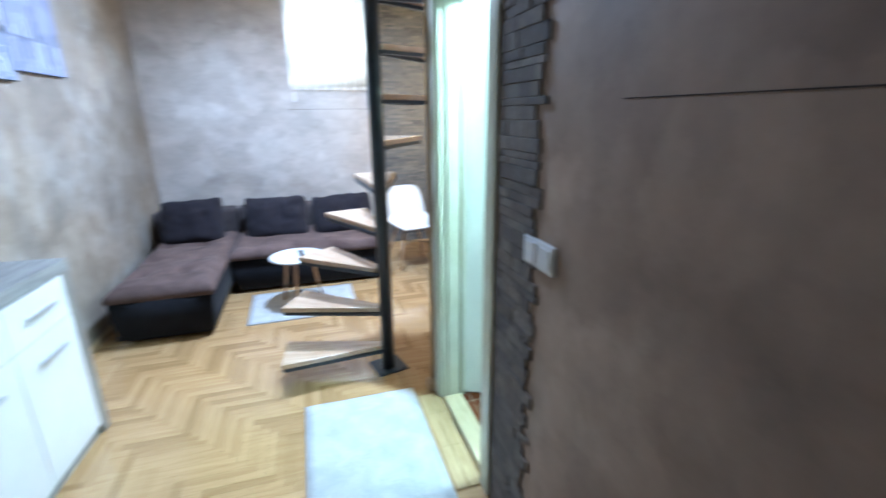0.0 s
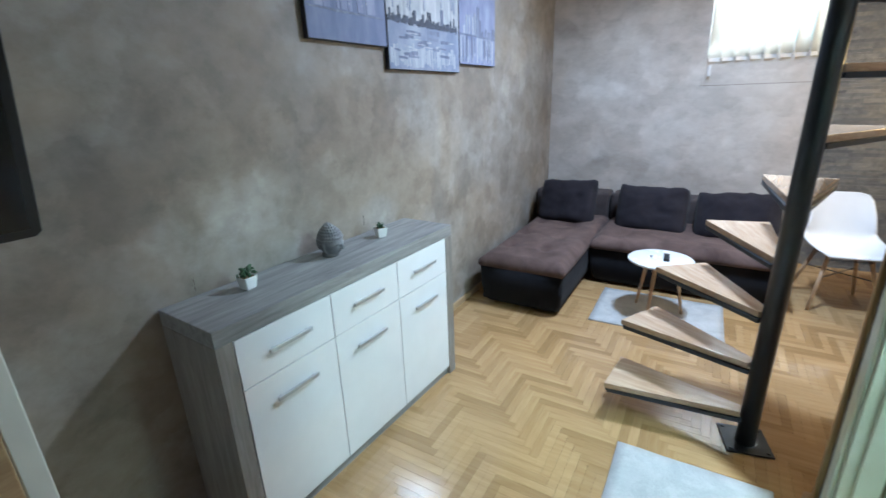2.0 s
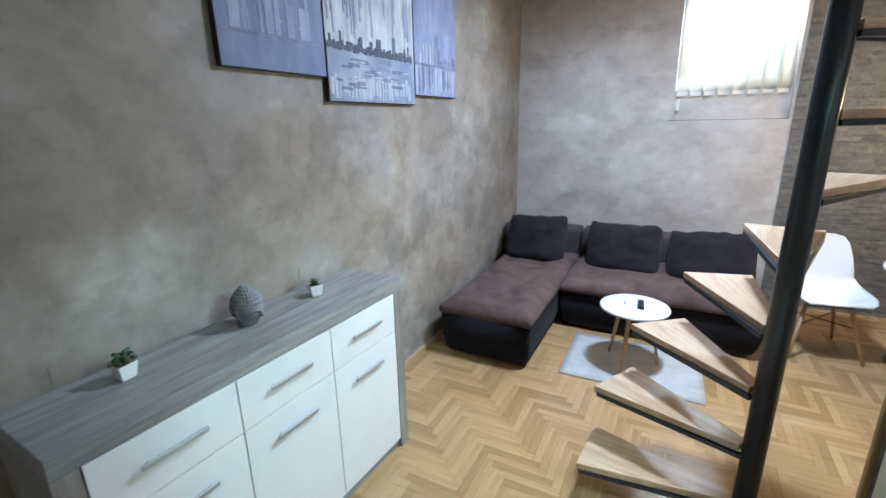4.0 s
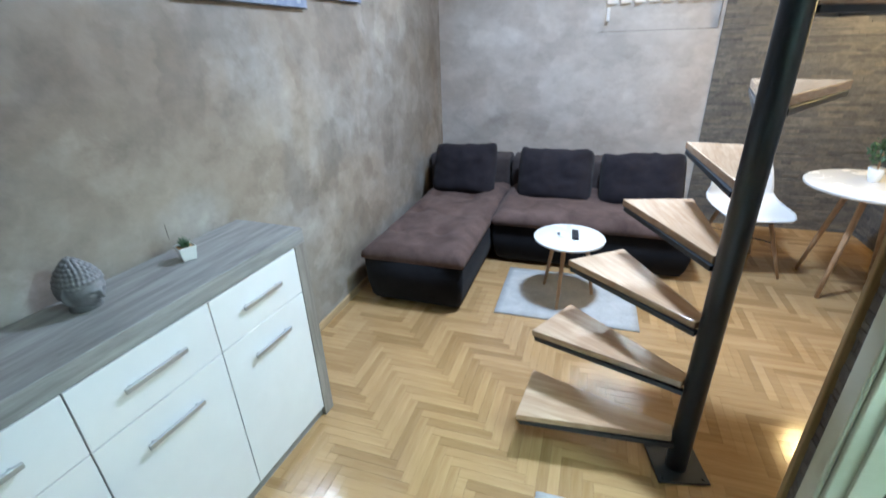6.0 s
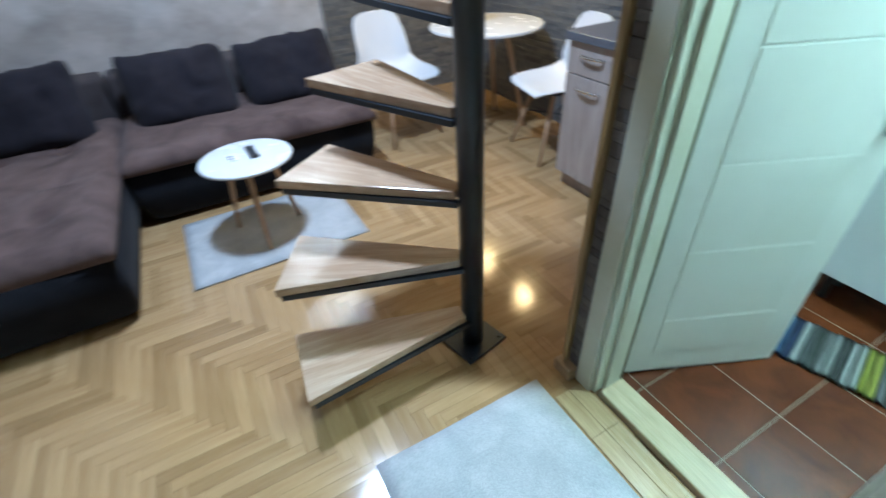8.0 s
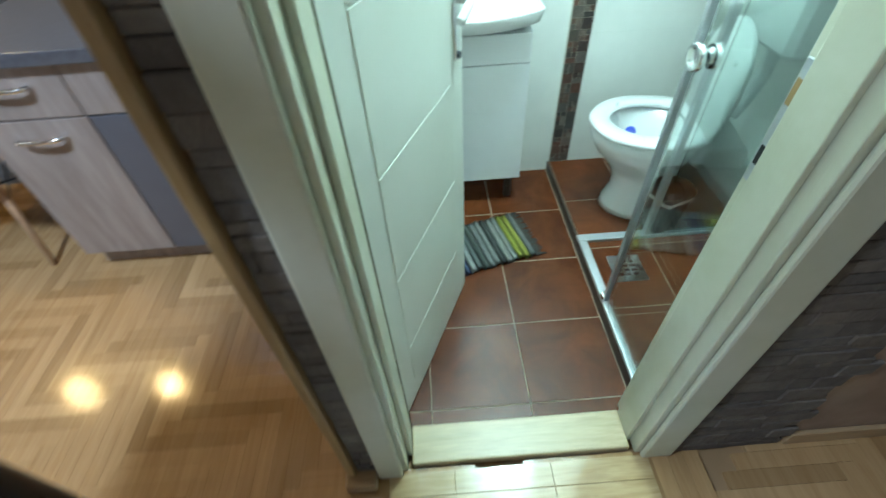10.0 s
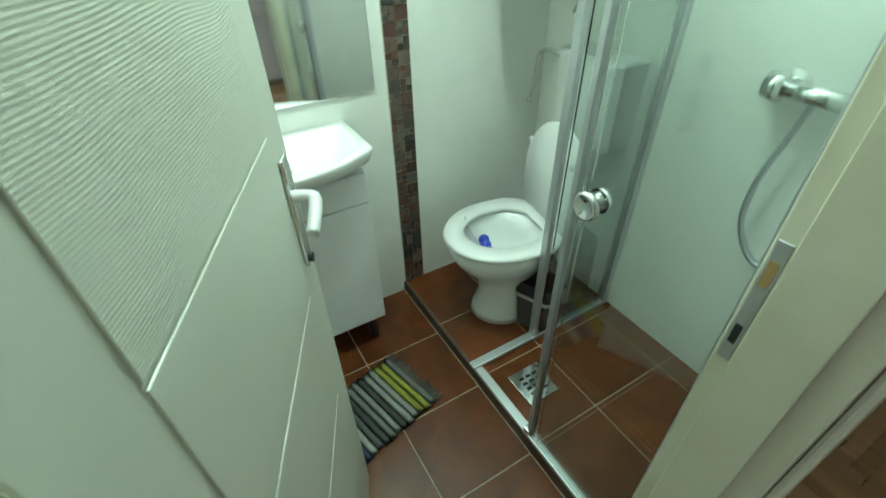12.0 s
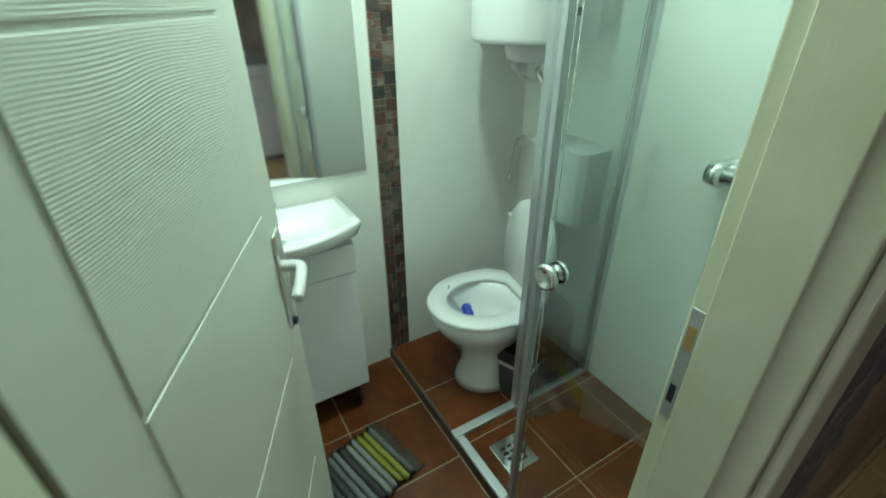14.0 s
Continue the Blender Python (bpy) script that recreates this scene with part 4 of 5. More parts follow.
# ---- dining chairs ----
def shell_chair(label, m):
    ch = thing("dining_chair", label, "chair", m, "shell dining chairs")
    rows = []
    # seat front to top of the back: distance forward, height, half width, dish
    prof = [(0.225, 0.425, 0.17, 0.0), (0.215, 0.437, 0.20, 0.006), (0.16, 0.435, 0.225, 0.018), (0.06, 0.424, 0.235, 0.03), (-0.06, 0.420, 0.235, 0.04), (-0.14, 0.434, 0.23, 0.05), (-0.185, 0.48, 0.222, 0.055), (-0.205, 0.56, 0.212, 0.055), (-0.225, 0.66, 0.20, 0.045), (-0.245, 0.75, 0.18, 0.03), (-0.253, 0.79, 0.15, 0.02), (-0.256, 0.805, 0.10, 0.012)]
    for k, (x, z, w, dish) in enumerate(prof):
        up = min(1.0, max(0.0, (z - 0.43) / 0.1))
        row = []
        for i in range(13):
            u = i / 6 - 1
            lift = dish * abs(u) ** 2.4
            row.append((x + lift * up * 1.1, u * w, z + lift * (1 - up) * 1.3))
        rows.append(row)
    bm = loft(rows, close=False, caps=False)
    bmesh.ops.subdivide_edges(bm, edges=bm.edges, cuts=1, smooth=0.6, use_grid_fill=True)
    bmesh.ops.solidify(bm, geom=bm.faces, thickness=0.007)
    part("seat_shell", bm, M_SHELL, ch, "white moulded plastic seat and back", True)
    for sx, sy in ((1, 1), (1, -1), (-1, 1), (-1, -1)):
        part("leg", rod((sx * 0.21 - 0.02, sy * 0.215, 0.0), (sx * 0.10 - 0.02, sy * 0.12, 0.405), 0.0095, 0.0145, 12), M_BEECH, ch, "tapered beech leg", True)
    for a, b in (((0.12, 0.15, 0.24), (-0.16, -0.15, 0.24)), ((0.12, -0.15, 0.24), (-0.16, 0.15, 0.24)), ((0.10, 0.13, 0.37), (0.10, -0.13, 0.37)), ((-0.14, 0.13, 0.37), (-0.14, -0.13, 0.37))):
        part("brace", rod(a, b, 0.004, seg=8), M_STEEL, ch, "black steel brace")
    part("bracket", box(-0.13, 0.09, -0.10, 0.10, 0.395, 0.412, 0.003), M_STEEL, ch)
    return ch


shell_chair("white plastic shell chair with beech legs by the stone wall", pose(2.525, 4.95, 0, 0, 0, -80))
shell_chair("white plastic shell chair with beech legs beside the kitchen unit", pose(3.24, 4.13, 0, 0, 0, 168))

# ---- plant on the dining table ----
pl = thing("potted_plant", "round green plant in a white conical pot on the table", "potted plant", pose(3.12, 4.86, 0.70))
part("pot", lathe([(0.028, 0.0), (0.03, 0.003), (0.046, 0.085), (0.043, 0.085), (0.041, 0.078)], 28), M_CERAMIC, pl, "white pot", True)
part("soil", rod((0, 0, 0.07), (0, 0, 0.076), 0.041), M_GAP, pl)
bm = bmesh.new()
rnd = random.Random(8)
for i in range(260):
    d = Vector((rnd.gauss(0, 1), rnd.gauss(0, 1), rnd.gauss(0, 1))).normalized() * (0.078 * rnd.uniform(0.55, 1.08))
    c = Vector((0, 0, 0.185)) + d
    s = rnd.uniform(0.010, 0.018)
    e = Euler((rnd.random() * 6, rnd.random() * 6, rnd.random() * 6)).to_matrix()
    vs = [bm.verts.new(c + e @ Vector(q)) for q in ((-s, 0, 0), (0, -s * 0.5, 0.002), (s, 0, 0), (0, s * 0.5, 0.002))]
    bm.faces.new(vs)
part("foliage", bm, M_LEAF, pl, "dense green leaves")
part("stem", rod((0, 0, 0.07), (0, 0, 0.18), 0.006, 0.004, 8), M_BEECH, pl)


# ---- spiral stair ----
PX, PY = 1.90, 2.965
stair = thing("spiral_stair", "steel spiral stair with lacquered wooden wedge treads", "stair", pose(PX, PY, 0))
part("pole", rod((0, 0, 0.006), (0, 0, CEIL), 0.039, seg=32), M_STEEL, stair, "dark painted steel pole", True)
bp = part("base_plate", box(-0.095, 0.095, -0.095, 0.095, 0.0, 0.009, 0.002), M_STEEL, stair, "dark square steel base plate", False, pose(0, 0.012, 0.001, 0, 0, 13))
for sx in (-0.075, 0.075):
    for sy in (-0.075, 0.075):
        part("bolt", rod((sx, sy, 0.008), (sx, sy, 0.015), 0.008, seg=6), M_STEEL, bp)


def tread_shape(r0, r1, half):
    a = radians(half)
    return [(r0 * 0.8, -0.030), (r1 * math.cos(a), -r1 * math.sin(a)), (r1 * math.cos(a), r1 * math.sin(a)), (r0 * 0.8, 0.030)]


for k, az in enumerate((174.0, 150.8, 127.6, 104.0, 83.4, 67.2, 50.5, 34.0, 14.0, -8.0)):
    z = 0.175 + 0.245 * k
    st = part("step", prism(tread_shape(0.05, 0.635, 13.5), -0.03, 0.0, 0.003), M_TREAD, stair, "glossy wooden wedge tread", False, pose(0, 0, z, 0, 0, az))
    bm = bmesh.new()
    r, h = 0.62, radians(12.5)
    for s in (-1, 1):
        a, b = Vector((0.03, s * 0.028, 0)), Vector((r * math.cos(h), s * r * math.sin(h), 0))
        d = (b - a).normalized()
        n = Vector((-d.y, d.x, 0)) * 0.012
        o = prism([(a - n)[:2], (b - n)[:2], (b + n)[:2], (a + n)[:2]], -0.050, -0.0305, 0.001, 1)
        merged(bm, o)
    box(r * math.cos(h) - 0.012, r * math.cos(h) + 0.008, -r * math.sin(h), r * math.sin(h), -0.050, -0.0306, 0.001, 1, bm=bm)
    part("bracket", bm, M_STEEL, st, "dark steel tread bracket")

# ---- kitchen ----
KX, KY = 2.95, 3.745
for i, (y1, w, lower, lbl) in enumerate(((KY, 0.335, M_KITWOOD, "ash laminate kitchen base unit with chrome handles"), (KY - 0.337, 0.50, M_KITGREY, "kitchen base unit with grey door and ash drawer"))):
    u = thing("kitchen_unit", lbl, "cabinet", pose(KX, y1 - w, 0))
    part("body", box(0.019, EAST - KX - 0.005, 0, w, 0.09, 0.80), M_KITWOOD, u)
    part("plinth", box(0.06, 0.08, 0, w, 0.0, 0.09), M_KITWOOD, u)
    for z0, z1, nm, mt in ((0.10, 0.642, "door", lower), (0.648, 0.797, "drawer", M_KITWOOD)):
        f = part(nm, box(0.0, 0.018, 0.002, w - 0.002, z0, z1, 0.0015), mt, u)
        zc = z1 - 0.055
        part("handle", tube([(0.0, w / 2 - 0.07, zc), (-0.022, w / 2 - 0.055, zc), (-0.028, w / 2, zc), (-0.022, w / 2 + 0.055, zc), (0.0, w / 2 + 0.07, zc)], 0.007), M_CHROME, f, "chrome bow handle", True)
wt = part("worktop", box(KX - 0.025, EAST - 0.003, 2.70, KY + 0.012, 0.801, 0.84, 0.004), M_WORKTOP, None)
tagged(wt, "dark speckled kitchen worktop on the base units", "worktop")

# ---- bathroom: floor zone ----
structure("floor_bath", box(PART_X + 0.109, BATH_E, BATH_STEP, BATH_N, -0.011, -0.0012), M_GROUT, "grout bed under brown bathroom floor tiles", "floor")
structure("floor_shower", box(PART_X + PART_T, BATH_E, BATH_S, BATH_STEP - 0.012, -0.011, 0.0406), M_GROUT, "raised grout bed under brown shower tiles", "floor")

# ---- vanity and basin ----
VX, VY0, VY1 = 3.19, 2.07, 2.47
van = thing("vanity_cabinet", "white bathroom vanity cabinet on short legs", "cabinet", pose(VX, VY0, 0))
vw = VY1 - VY0
part("body", box(0.018, BATH_E - VX - 0.002, 0.0, vw, 0.12, 0.70), M_WHITE, van)
part("door", box(0.0, 0.017, 0.002, vw - 0.002, 0.125, 0.60, 0.002), M_WHITE, van)
part("apron", box(0.0, 0.017, 0.002, vw - 0.002, 0.604, 0.70, 0.002), M_WHITE, van)
part("knob", rod((0.10, -0.012, 0.62), (0.10, 0.0, 0.62), 0.011, seg=14), M_CHROME, van, "chrome knob")
for x in (0.05, 0.17):
    for y in (0.04, vw - 0.04):
        part("leg", rod((x, y, 0.0), (x, y, 0.121), 0.016, seg=14), M_BLACK, van)
basin = thing("wash_basin", "white ceramic wash basin with curved front", "basin", pose(VX, VY0 + vw / 2, 0.70))
def basin_mesh():
    bm = bmesh.new()
    n = 20
    hw = vw / 2 + 0.025
    def front(u):
        return -0.075 * (1 - u * u) - 0.012
    rings = []
    for inset, z, bow in ((0.05, 0.0, 0.55), (0.012, 0.03, 0.9), (0.0, 0.07, 1.0), (0.004, 0.078, 1.0), (0.025, 0.075, 1.0), (0.06, 0.03, 0.7), (0.085, 0.012, 0.45)):
        ring = []
        for i in range(n + 1):
            u = 2 * i / n - 1
            ring.append((front(u) * bow + inset, u * (hw - inset), z))
        back = BATH_E - VX - 0.004 - (inset if z in (0.075, 0.03, 0.012) and inset > 0.02 else 0)
        for i in range(n + 1):
            u = 1 - 2 * i / n
            ring.append((back, u * (hw - inset), z))
        rings.append(ring)
    return loft(rings)
part("bowl", basin_mesh(), M_CERAMIC, basin, "", True)
part("waste", rod((0.09, 0.0, 0.012), (0.09, 0.0, 0.016), 0.02, seg=18), M_CHROME, basin)
tap = thing("basin_tap", "chrome mixer tap on the wash basin", "tap", pose(VX + 0.165, VY0 + vw / 2, 0.775))
part("body", rod((0, 0, 0), (0, 0, 0.09), 0.019, 0.017, 18), M_CHROME, tap, "", True)
part("spout", tube([(0, 0, 0.06), (-0.05, 0, 0.072), (-0.10, 0, 0.06)], 0.011), M_CHROME, tap, "", True)
part("lever", tube([(0, 0, 0.09), (0.0, 0, 0.105), (-0.05, 0, 0.125)], 0.008), M_CHROME, tap, "", True)

mir = part("wall_mirror", box(BATH_E - 0.008, BATH_E - 0.001, 1.935, 2.42, 0.85, 1.75, 0.001), M_MIRROR, None)
tagged(mir, "frameless rectangular wall mirror above the basin", "mirror")

# ---- toilet ----
def oval(cx, cy, rx, ry, z, n=36, back=None):
    pts = []
    for k in range(n):
        a = 2 * math.pi * k / n
        x, y = rx * math.cos(a), ry * math.sin(a)
        if y < 0:
            x *= 1 + 0.10 * (y / ry) ** 2
        pts.append((cx + x, cy + y, z))
    return pts


TX, TY, TZ = 3.076, 1.66, 0.042
wc = thing("toilet", "white ceramic toilet with raised lid", "toilet", pose(TX, TY, TZ, 0, 0, -10) @ Matrix.Diagonal((1, 1, 0.955, 1)))
part("bowl", loft([oval(0.01, -0.03, 0.108, 0.125, 0.0), oval(0.01, -0.03, 0.104, 0.120, 0.025), oval(0, -0.035, 0.090, 0.106, 0.10), oval(0, -0.03, 0.088, 0.106, 0.16), oval(0, -0.02, 0.104, 0.125, 0.22), oval(0, -0.005, 0.142, 0.168, 0.285), oval(0, 0.0, 0.163, 0.190, 0.335), oval(0, 0.0, 0.167, 0.194, 0.37), oval(0, 0.0, 0.158, 0.184, 0.379), oval(0, 0.01, 0.122, 0.142, 0.375), oval(0, 0.01, 0.105, 0.125, 0.30), oval(0, 0.0, 0.06, 0.07, 0.22)]), M_CERAMIC, wc, "", True)
part("foot_block", box(-0.09, 0.09, -0.36, -0.10, 0.0, 0.30, 0.03, 3), M_CERAMIC, wc, "", True)
part("deck", box(-0.14, 0.14, -0.30, -0.14, 0.29, 0.378, 0.02, 3), M_CERAMIC, wc, "", True)
def seat_ring(rx, ry, z, back):
    """An egg-shaped ring, cut straight across at the hinge side."""
    pts = []
    for k in range(48):
        a = 2 * math.pi * k / 48
        x, y = rx * math.cos(a), ry * math.sin(a)
        if y < 0:
            x = rx * max(-1, min(1, 1.10 * math.cos(a))) * (1 - 0.06 * (y / ry) ** 2)
            y = max(y * 1.08, back)
        pts.append((x, y, z))
    return pts


part("seat", loft([seat_ring(0.172, 0.200, 0.383, -0.165), seat_ring(0.176, 0.204, 0.391, -0.168), seat_ring(0.170, 0.198, 0.402, -0.166), seat_ring(0.112, 0.135, 0.402, -0.128), seat_ring(0.108, 0.131, 0.394, -0.124), seat_ring(0.111, 0.134, 0.384, -0.127), seat_ring(0.172, 0.200, 0.383, -0.165)], caps=False), M_SHELL, wc, "white plastic toilet seat", True)
LID = 0.345
rings = []
for inset, z in ((0.0, 0.0), (-0.004, 0.006), (0.0, 0.014), (0.012, 0.018), (0.05, 0.021)):
    w, ring = 0.163 - inset, []
    for k in range(30):
        a = math.pi * k / 29
        ring.append((w * math.cos(a), LID - 0.19 + (0.19 - inset) * math.sin(a), z))
    ring += [(-w * 0.93, 0.06, z), (-w * 0.80, inset, z), (w * 0.80, inset, z), (w * 0.93, 0.06, z)]
    rings.append(ring)
bm = loft(rings)
bmesh.ops.transform(bm, matrix=pose(0, -0.155, 0.402, 94, 0, 0), verts=bm.verts)
lid = part("lid", bm, M_SHELL, wc, "raised white plastic lid", True)
for x in (-0.11, 0.11):
    part("bumper", rod((x, -0.152, 0.66), (x, -0.142, 0.66), 0.009, seg=14), M_SHELL, lid)
for x in (-0.07, 0.07):
    part("hinge", rod((x - 0.02, -0.16, 0.395), (x + 0.02, -0.16, 0.395), 0.012, seg=12), M_SHELL, wc)
cis = thing("cistern", "white plastic wall cistern behind the toilet", "cistern", pose(3.085, BATH_S, 0.655))
part("tank", loft([[(x, y, z) for x, y in ((-hw, 0.001), (hw, 0.001), (hw, d - 0.02), (hw - 0.02, d), (-hw + 0.02, d), (-hw, d - 0.02))] for hw, d, z in ((0.112, 0.10, 0.0), (0.122, 0.112, 0.012), (0.126, 0.122, 0.255))]), M_SHELL, cis)
part("lid", loft([[(x, y, z) for x, y in ((-hw, 0.001), (hw, 0.001), (hw, d - 0.02), (hw - 0.02, d), (-hw + 0.02, d), (-hw, d - 0.02))] for hw, d, z in ((0.127, 0.124, 0.2552), (0.128, 0.125, 0.270), (0.120, 0.116, 0.278))]), M_SHELL, cis)
part("flush_button", rod((0, 0.06, 0.2782), (0, 0.06, 0.284), 0.022, seg=20), M_CHROME, cis)
part("flush_pipe", tube([(0, 0.06, 0.0), (0, 0.06, -0.12), (0, 0.10, -0.24)], 0.022, 14), M_SHELL, cis, "", True)
hang = thing("toilet_freshener", "blue toilet freshener hung inside the bowl", "freshener", pose(TX + 0.02, TY + 0.03, TZ))
M_BLUE = plain("blue_plastic", (0.03, 0.06, 0.45), 0.35)
part("clip", tube([(0.085, 0.05, 0.40), (0.08, 0.045, 0.36), (0.05, 0.02, 0.30)], 0.004, 8), M_SHELL, hang, "", True)
for x in (-0.01, 0.025, 0.055):
    o = bmesh.new()
    bmesh.ops.create_uvsphere(o, u_segments=14, v_segments=10, radius=0.02)
    bmesh.ops.translate(o, vec=(x, 0.01 - x * 0.4, 0.29), verts=o.verts)
    part("ball", o, M_BLUE, hang, "", True)
hose = part("supply_hose", tube([(3.385, 1.33, 0.70), (3.375, 1.325, 0.75), (3.37, 1.32, 0.82), (3.36, 1.315, 0.875), (3.32, 1.31, 0.89), (3.26, 1.305, 0.885), (3.213, 1.30, 0.88)], 0.008), M_CHROME, None, "", True)
tagged(hose, "braided chrome water supply hose at the cistern", "hose")
M_BINGREY = plain("dark_grey_plastic", (0.075, 0.078, 0.08), 0.35, vary=0.1)
bin_ = thing("waste_bin", "small dark grey bin with a black flap lid", "bin", pose(2.945, 1.575, TZ, 0, 0, 22))
part("bucket", loft([[(sx * w, sy * d, z) for sx, sy in ((-1, -0.8), (-0.8, -1), (0.8, -1), (1, -0.8), (1, 0.8), (0.8, 1), (-0.8, 1), (-1, 0.8))] for w, d, z in ((0.052, 0.046, 0.0), (0.056, 0.05, 0.006), (0.068, 0.062, 0.165), (0.07, 0.064, 0.17))]), M_BINGREY, bin_)
part("lid", loft([[(sx * w, sy * d, z) for sx, sy in ((-1, -0.8), (-0.8, -1), (0.8, -1), (1, -0.8), (1, 0.8), (0.8, 1), (-0.8, 1), (-1, 0.8))] for w, d, z in ((0.072, 0.066, 0.1702), (0.073, 0.067, 0.186), (0.060, 0.055, 0.208), (0.030, 0.028, 0.214))]), M_BLACK, bin_, "black flap lid")
part("handle", tube([(-0.066, 0, 0.18), (-0.06, 0.012, 0.222), (-0.03, 0.018, 0.238), (0.03, 0.018, 0.238), (0.06, 0.012, 0.222), (0.066, 0, 0.18)], 0.0035, 8), M_BLACK, bin_, "", True)
part("liner", loft([[(sx * w, sy * d, z) for sx, sy in ((-1, -0.8), (-0.8, -1), (0.8, -1), (1, -0.8), (1, 0.8), (0.8, 1), (-0.8, 1), (-1, 0.8))] for w, d, z in ((0.071, 0.0655, 0.150), (0.0735, 0.068, 0.168))], caps=False), M_SHELL, bin_, "pale liner edge")

# ---- boiler ----
boi = thing("water_heater", "white cylindrical electric water heater on the wall", "water heater", pose(3.168, 1.452, 1.234))
part("tank", lathe([(0.15, 0.0), (0.178, 0.002), (0.1855, 0.008), (0.187, 0.02), (0.187, 0.62), (0.17, 0.66)], 48), M_SHELL, boi, "", True)
part("cap", lathe([(0.05, -0.055), (0.075, -0.045), (0.085, -0.01), (0.085, 0.001)], 32), M_SHELL, boi, "", True)
part("badge", box(-0.190, -0.186, 0.0, 0.045, 0.075, 0.095, 0.001), M_STEEL, boi, "small dark badge")
part("pipe", tube([(0.03, -0.04, 0.0), (0.04, -0.08, -0.06), (0.10, -0.12, -0.10), (0.05, -0.14, -0.17), (0.09, -0.17, -0.22)], 0.009), M_CHROME, boi, "", True)
part("pipe", tube([(0.08, 0.02, 0.0), (0.10, -0.02, -0.09), (0.12, -0.10, -0.13), (0.14, -0.16, -0.14)], 0.009), M_CHROME, boi, "", True)
part("wall_bracket", box(0.10, 0.197, -0.08, 0.08, 0.35, 0.45, 0.004), M_STEEL, boi)

# ---- shower ----
sh = thing("shower_enclosure", "corner shower with clear glass sliding doors", "shower")
GX, GY, GZ0, GZ1 = 2.887, 1.885, 0.058, 1.90
part("floor_track", box(GX - 0.016, GX + 0.016, BATH_S + 0.002, GY + 0.016, 0.0395, 0.056, 0.003), M_ALU, sh)
part("floor_track", box(PART_X + PART_T + 0.008, GX - 0.017, GY - 0.016, GY + 0.014, 0.0395, 0.056, 0.003), M_ALU, sh)
part("top_rail", box(GX - 0.018, GX + 0.018, BATH_S + 0.002, GY + 0.016, GZ1, GZ1 + 0.04, 0.003), M_ALU, sh)
part("top_rail", box(PART_X + PART_T + 0.008, GX - 0.019, GY - 0.018, GY + 0.018, GZ1, GZ1 + 0.04, 0.003), M_ALU, sh)
part("wall_profile", box(GX - 0.014, GX + 0.014, BATH_S + 0.002, BATH_S + 0.028, 0.0565, GZ1, 0.002), M_ALU, sh)
part("wall_profile", box(PART_X + PART_T + 0.006, PART_X + PART_T + 0.02, GY - 0.014, GY + 0.014, 0.0565, GZ1, 0.002), M_ALU, sh)
for nm, b in (("fixed_pane", (GX + 0.004, GX + 0.010, BATH_S + 0.029, 1.60, GZ0, GZ1)), ("sliding_pane", (GX - 0.011, GX - 0.005, BATH_S + 0.06, 1.625, GZ0, GZ1)), ("fixed_pane", (PART_X + PART_T + 0.0205, 2.56, GY + 0.003, GY + 0.009, GZ0, GZ1)), ("sliding_pane", (PART_X + PART_T + 0.0205, 2.585, GY - 0.010, GY - 0.004, GZ0, GZ1))):
    g = part(nm, box(*b, 0.0008, 1), M_GLASS, sh, "clear shower glass")
    g.visible_shadow = False
part("edge_profile", box(GX - 0.013, GX + 0.012, 1.6255, 1.644, 0.0565, GZ1, 0.002), M_ALU, sh)
part("edge_profile", box(2.5855, 2.60, GY - 0.012, GY + 0.010, 0.0565, GZ1, 0.002), M_ALU, sh)
knob = part("knob", merged(lathe([(0.012, 0.0), (0.016, 0.004), (0.026, 0.010), (0.0275, 0.016), (0.026, 0.022), (0.021, 0.0235), (0.017, 0.019), (0.004, 0.018)], 32), lathe([(0.004, -0.030), (0.020, -0.030), (0.0235, -0.026), (0.0235, -0.020), (0.012, -0.0065)], 32)), M_CHROME, sh, "round hollowed chrome knob", True)
knob.matrix_basis = pose(2.546, GY + 0.0095, 0.881, -90, 0, 0)
part("roller", box(2.588, 2.612, GY - 0.014, GY + 0.016, 0.0565, 0.08, 0.004), M_CHROME, sh)
mixr = thing("shower_mixer", "chrome wall shower mixer with hose", "tap", pose(2.525, BATH_S, 0.965))
part("body", rod((-0.09, 0.05, 0), (0.06, 0.05, 0), 0.021, seg=20), M_CHROME, mixr, "", True)
for x in (-0.085, 0.055):
    part("rosette", lathe([(0.034, 0.0), (0.033, 0.008), (0.022, 0.018), (0.015, 0.05)], 24), M_CHROME, mixr, "", True, pose(x, 0.001, 0, -90, 0, 0))
part("lever", rod((0.05, 0.05, 0.0), (0.085, 0.052, 0.0), 0.034, 0.030, 28), M_CHROME, mixr, "", True)
part("hose", tube([(-0.015, 0.05, -0.02), (0.0, 0.05, -0.10), (0.02, 0.05, -0.22), (0.01, 0.05, -0.34), (-0.06, 0.05, -0.42), (-0.14, 0.05, -0.36), (-0.18, 0.05, -0.2), (-0.20, 0.05, 0.05), (-0.22, 0.05, 0.35), (-0.24, 0.06, 0.6)], 0.0075), M_ALU, mixr, "ribbed metal hose", True)
drain = thing("floor_drain", "square chrome slotted floor drain", "drain", pose(2.727, 1.762, 0.0465))
part("plate", box(-0.06, 0.06, -0.06, 0.06, 0.0, 0.004, 0.001), M_CHROME, drain)
for i in range(4):
    for j in range(3):
        part("slot", box(-0.035 + i * 0.02, -0.025 + i * 0.02, -0.035 + j * 0.026, -0.017 + j * 0.026, 0.0042, 0.0048), M_BLACK, drain)

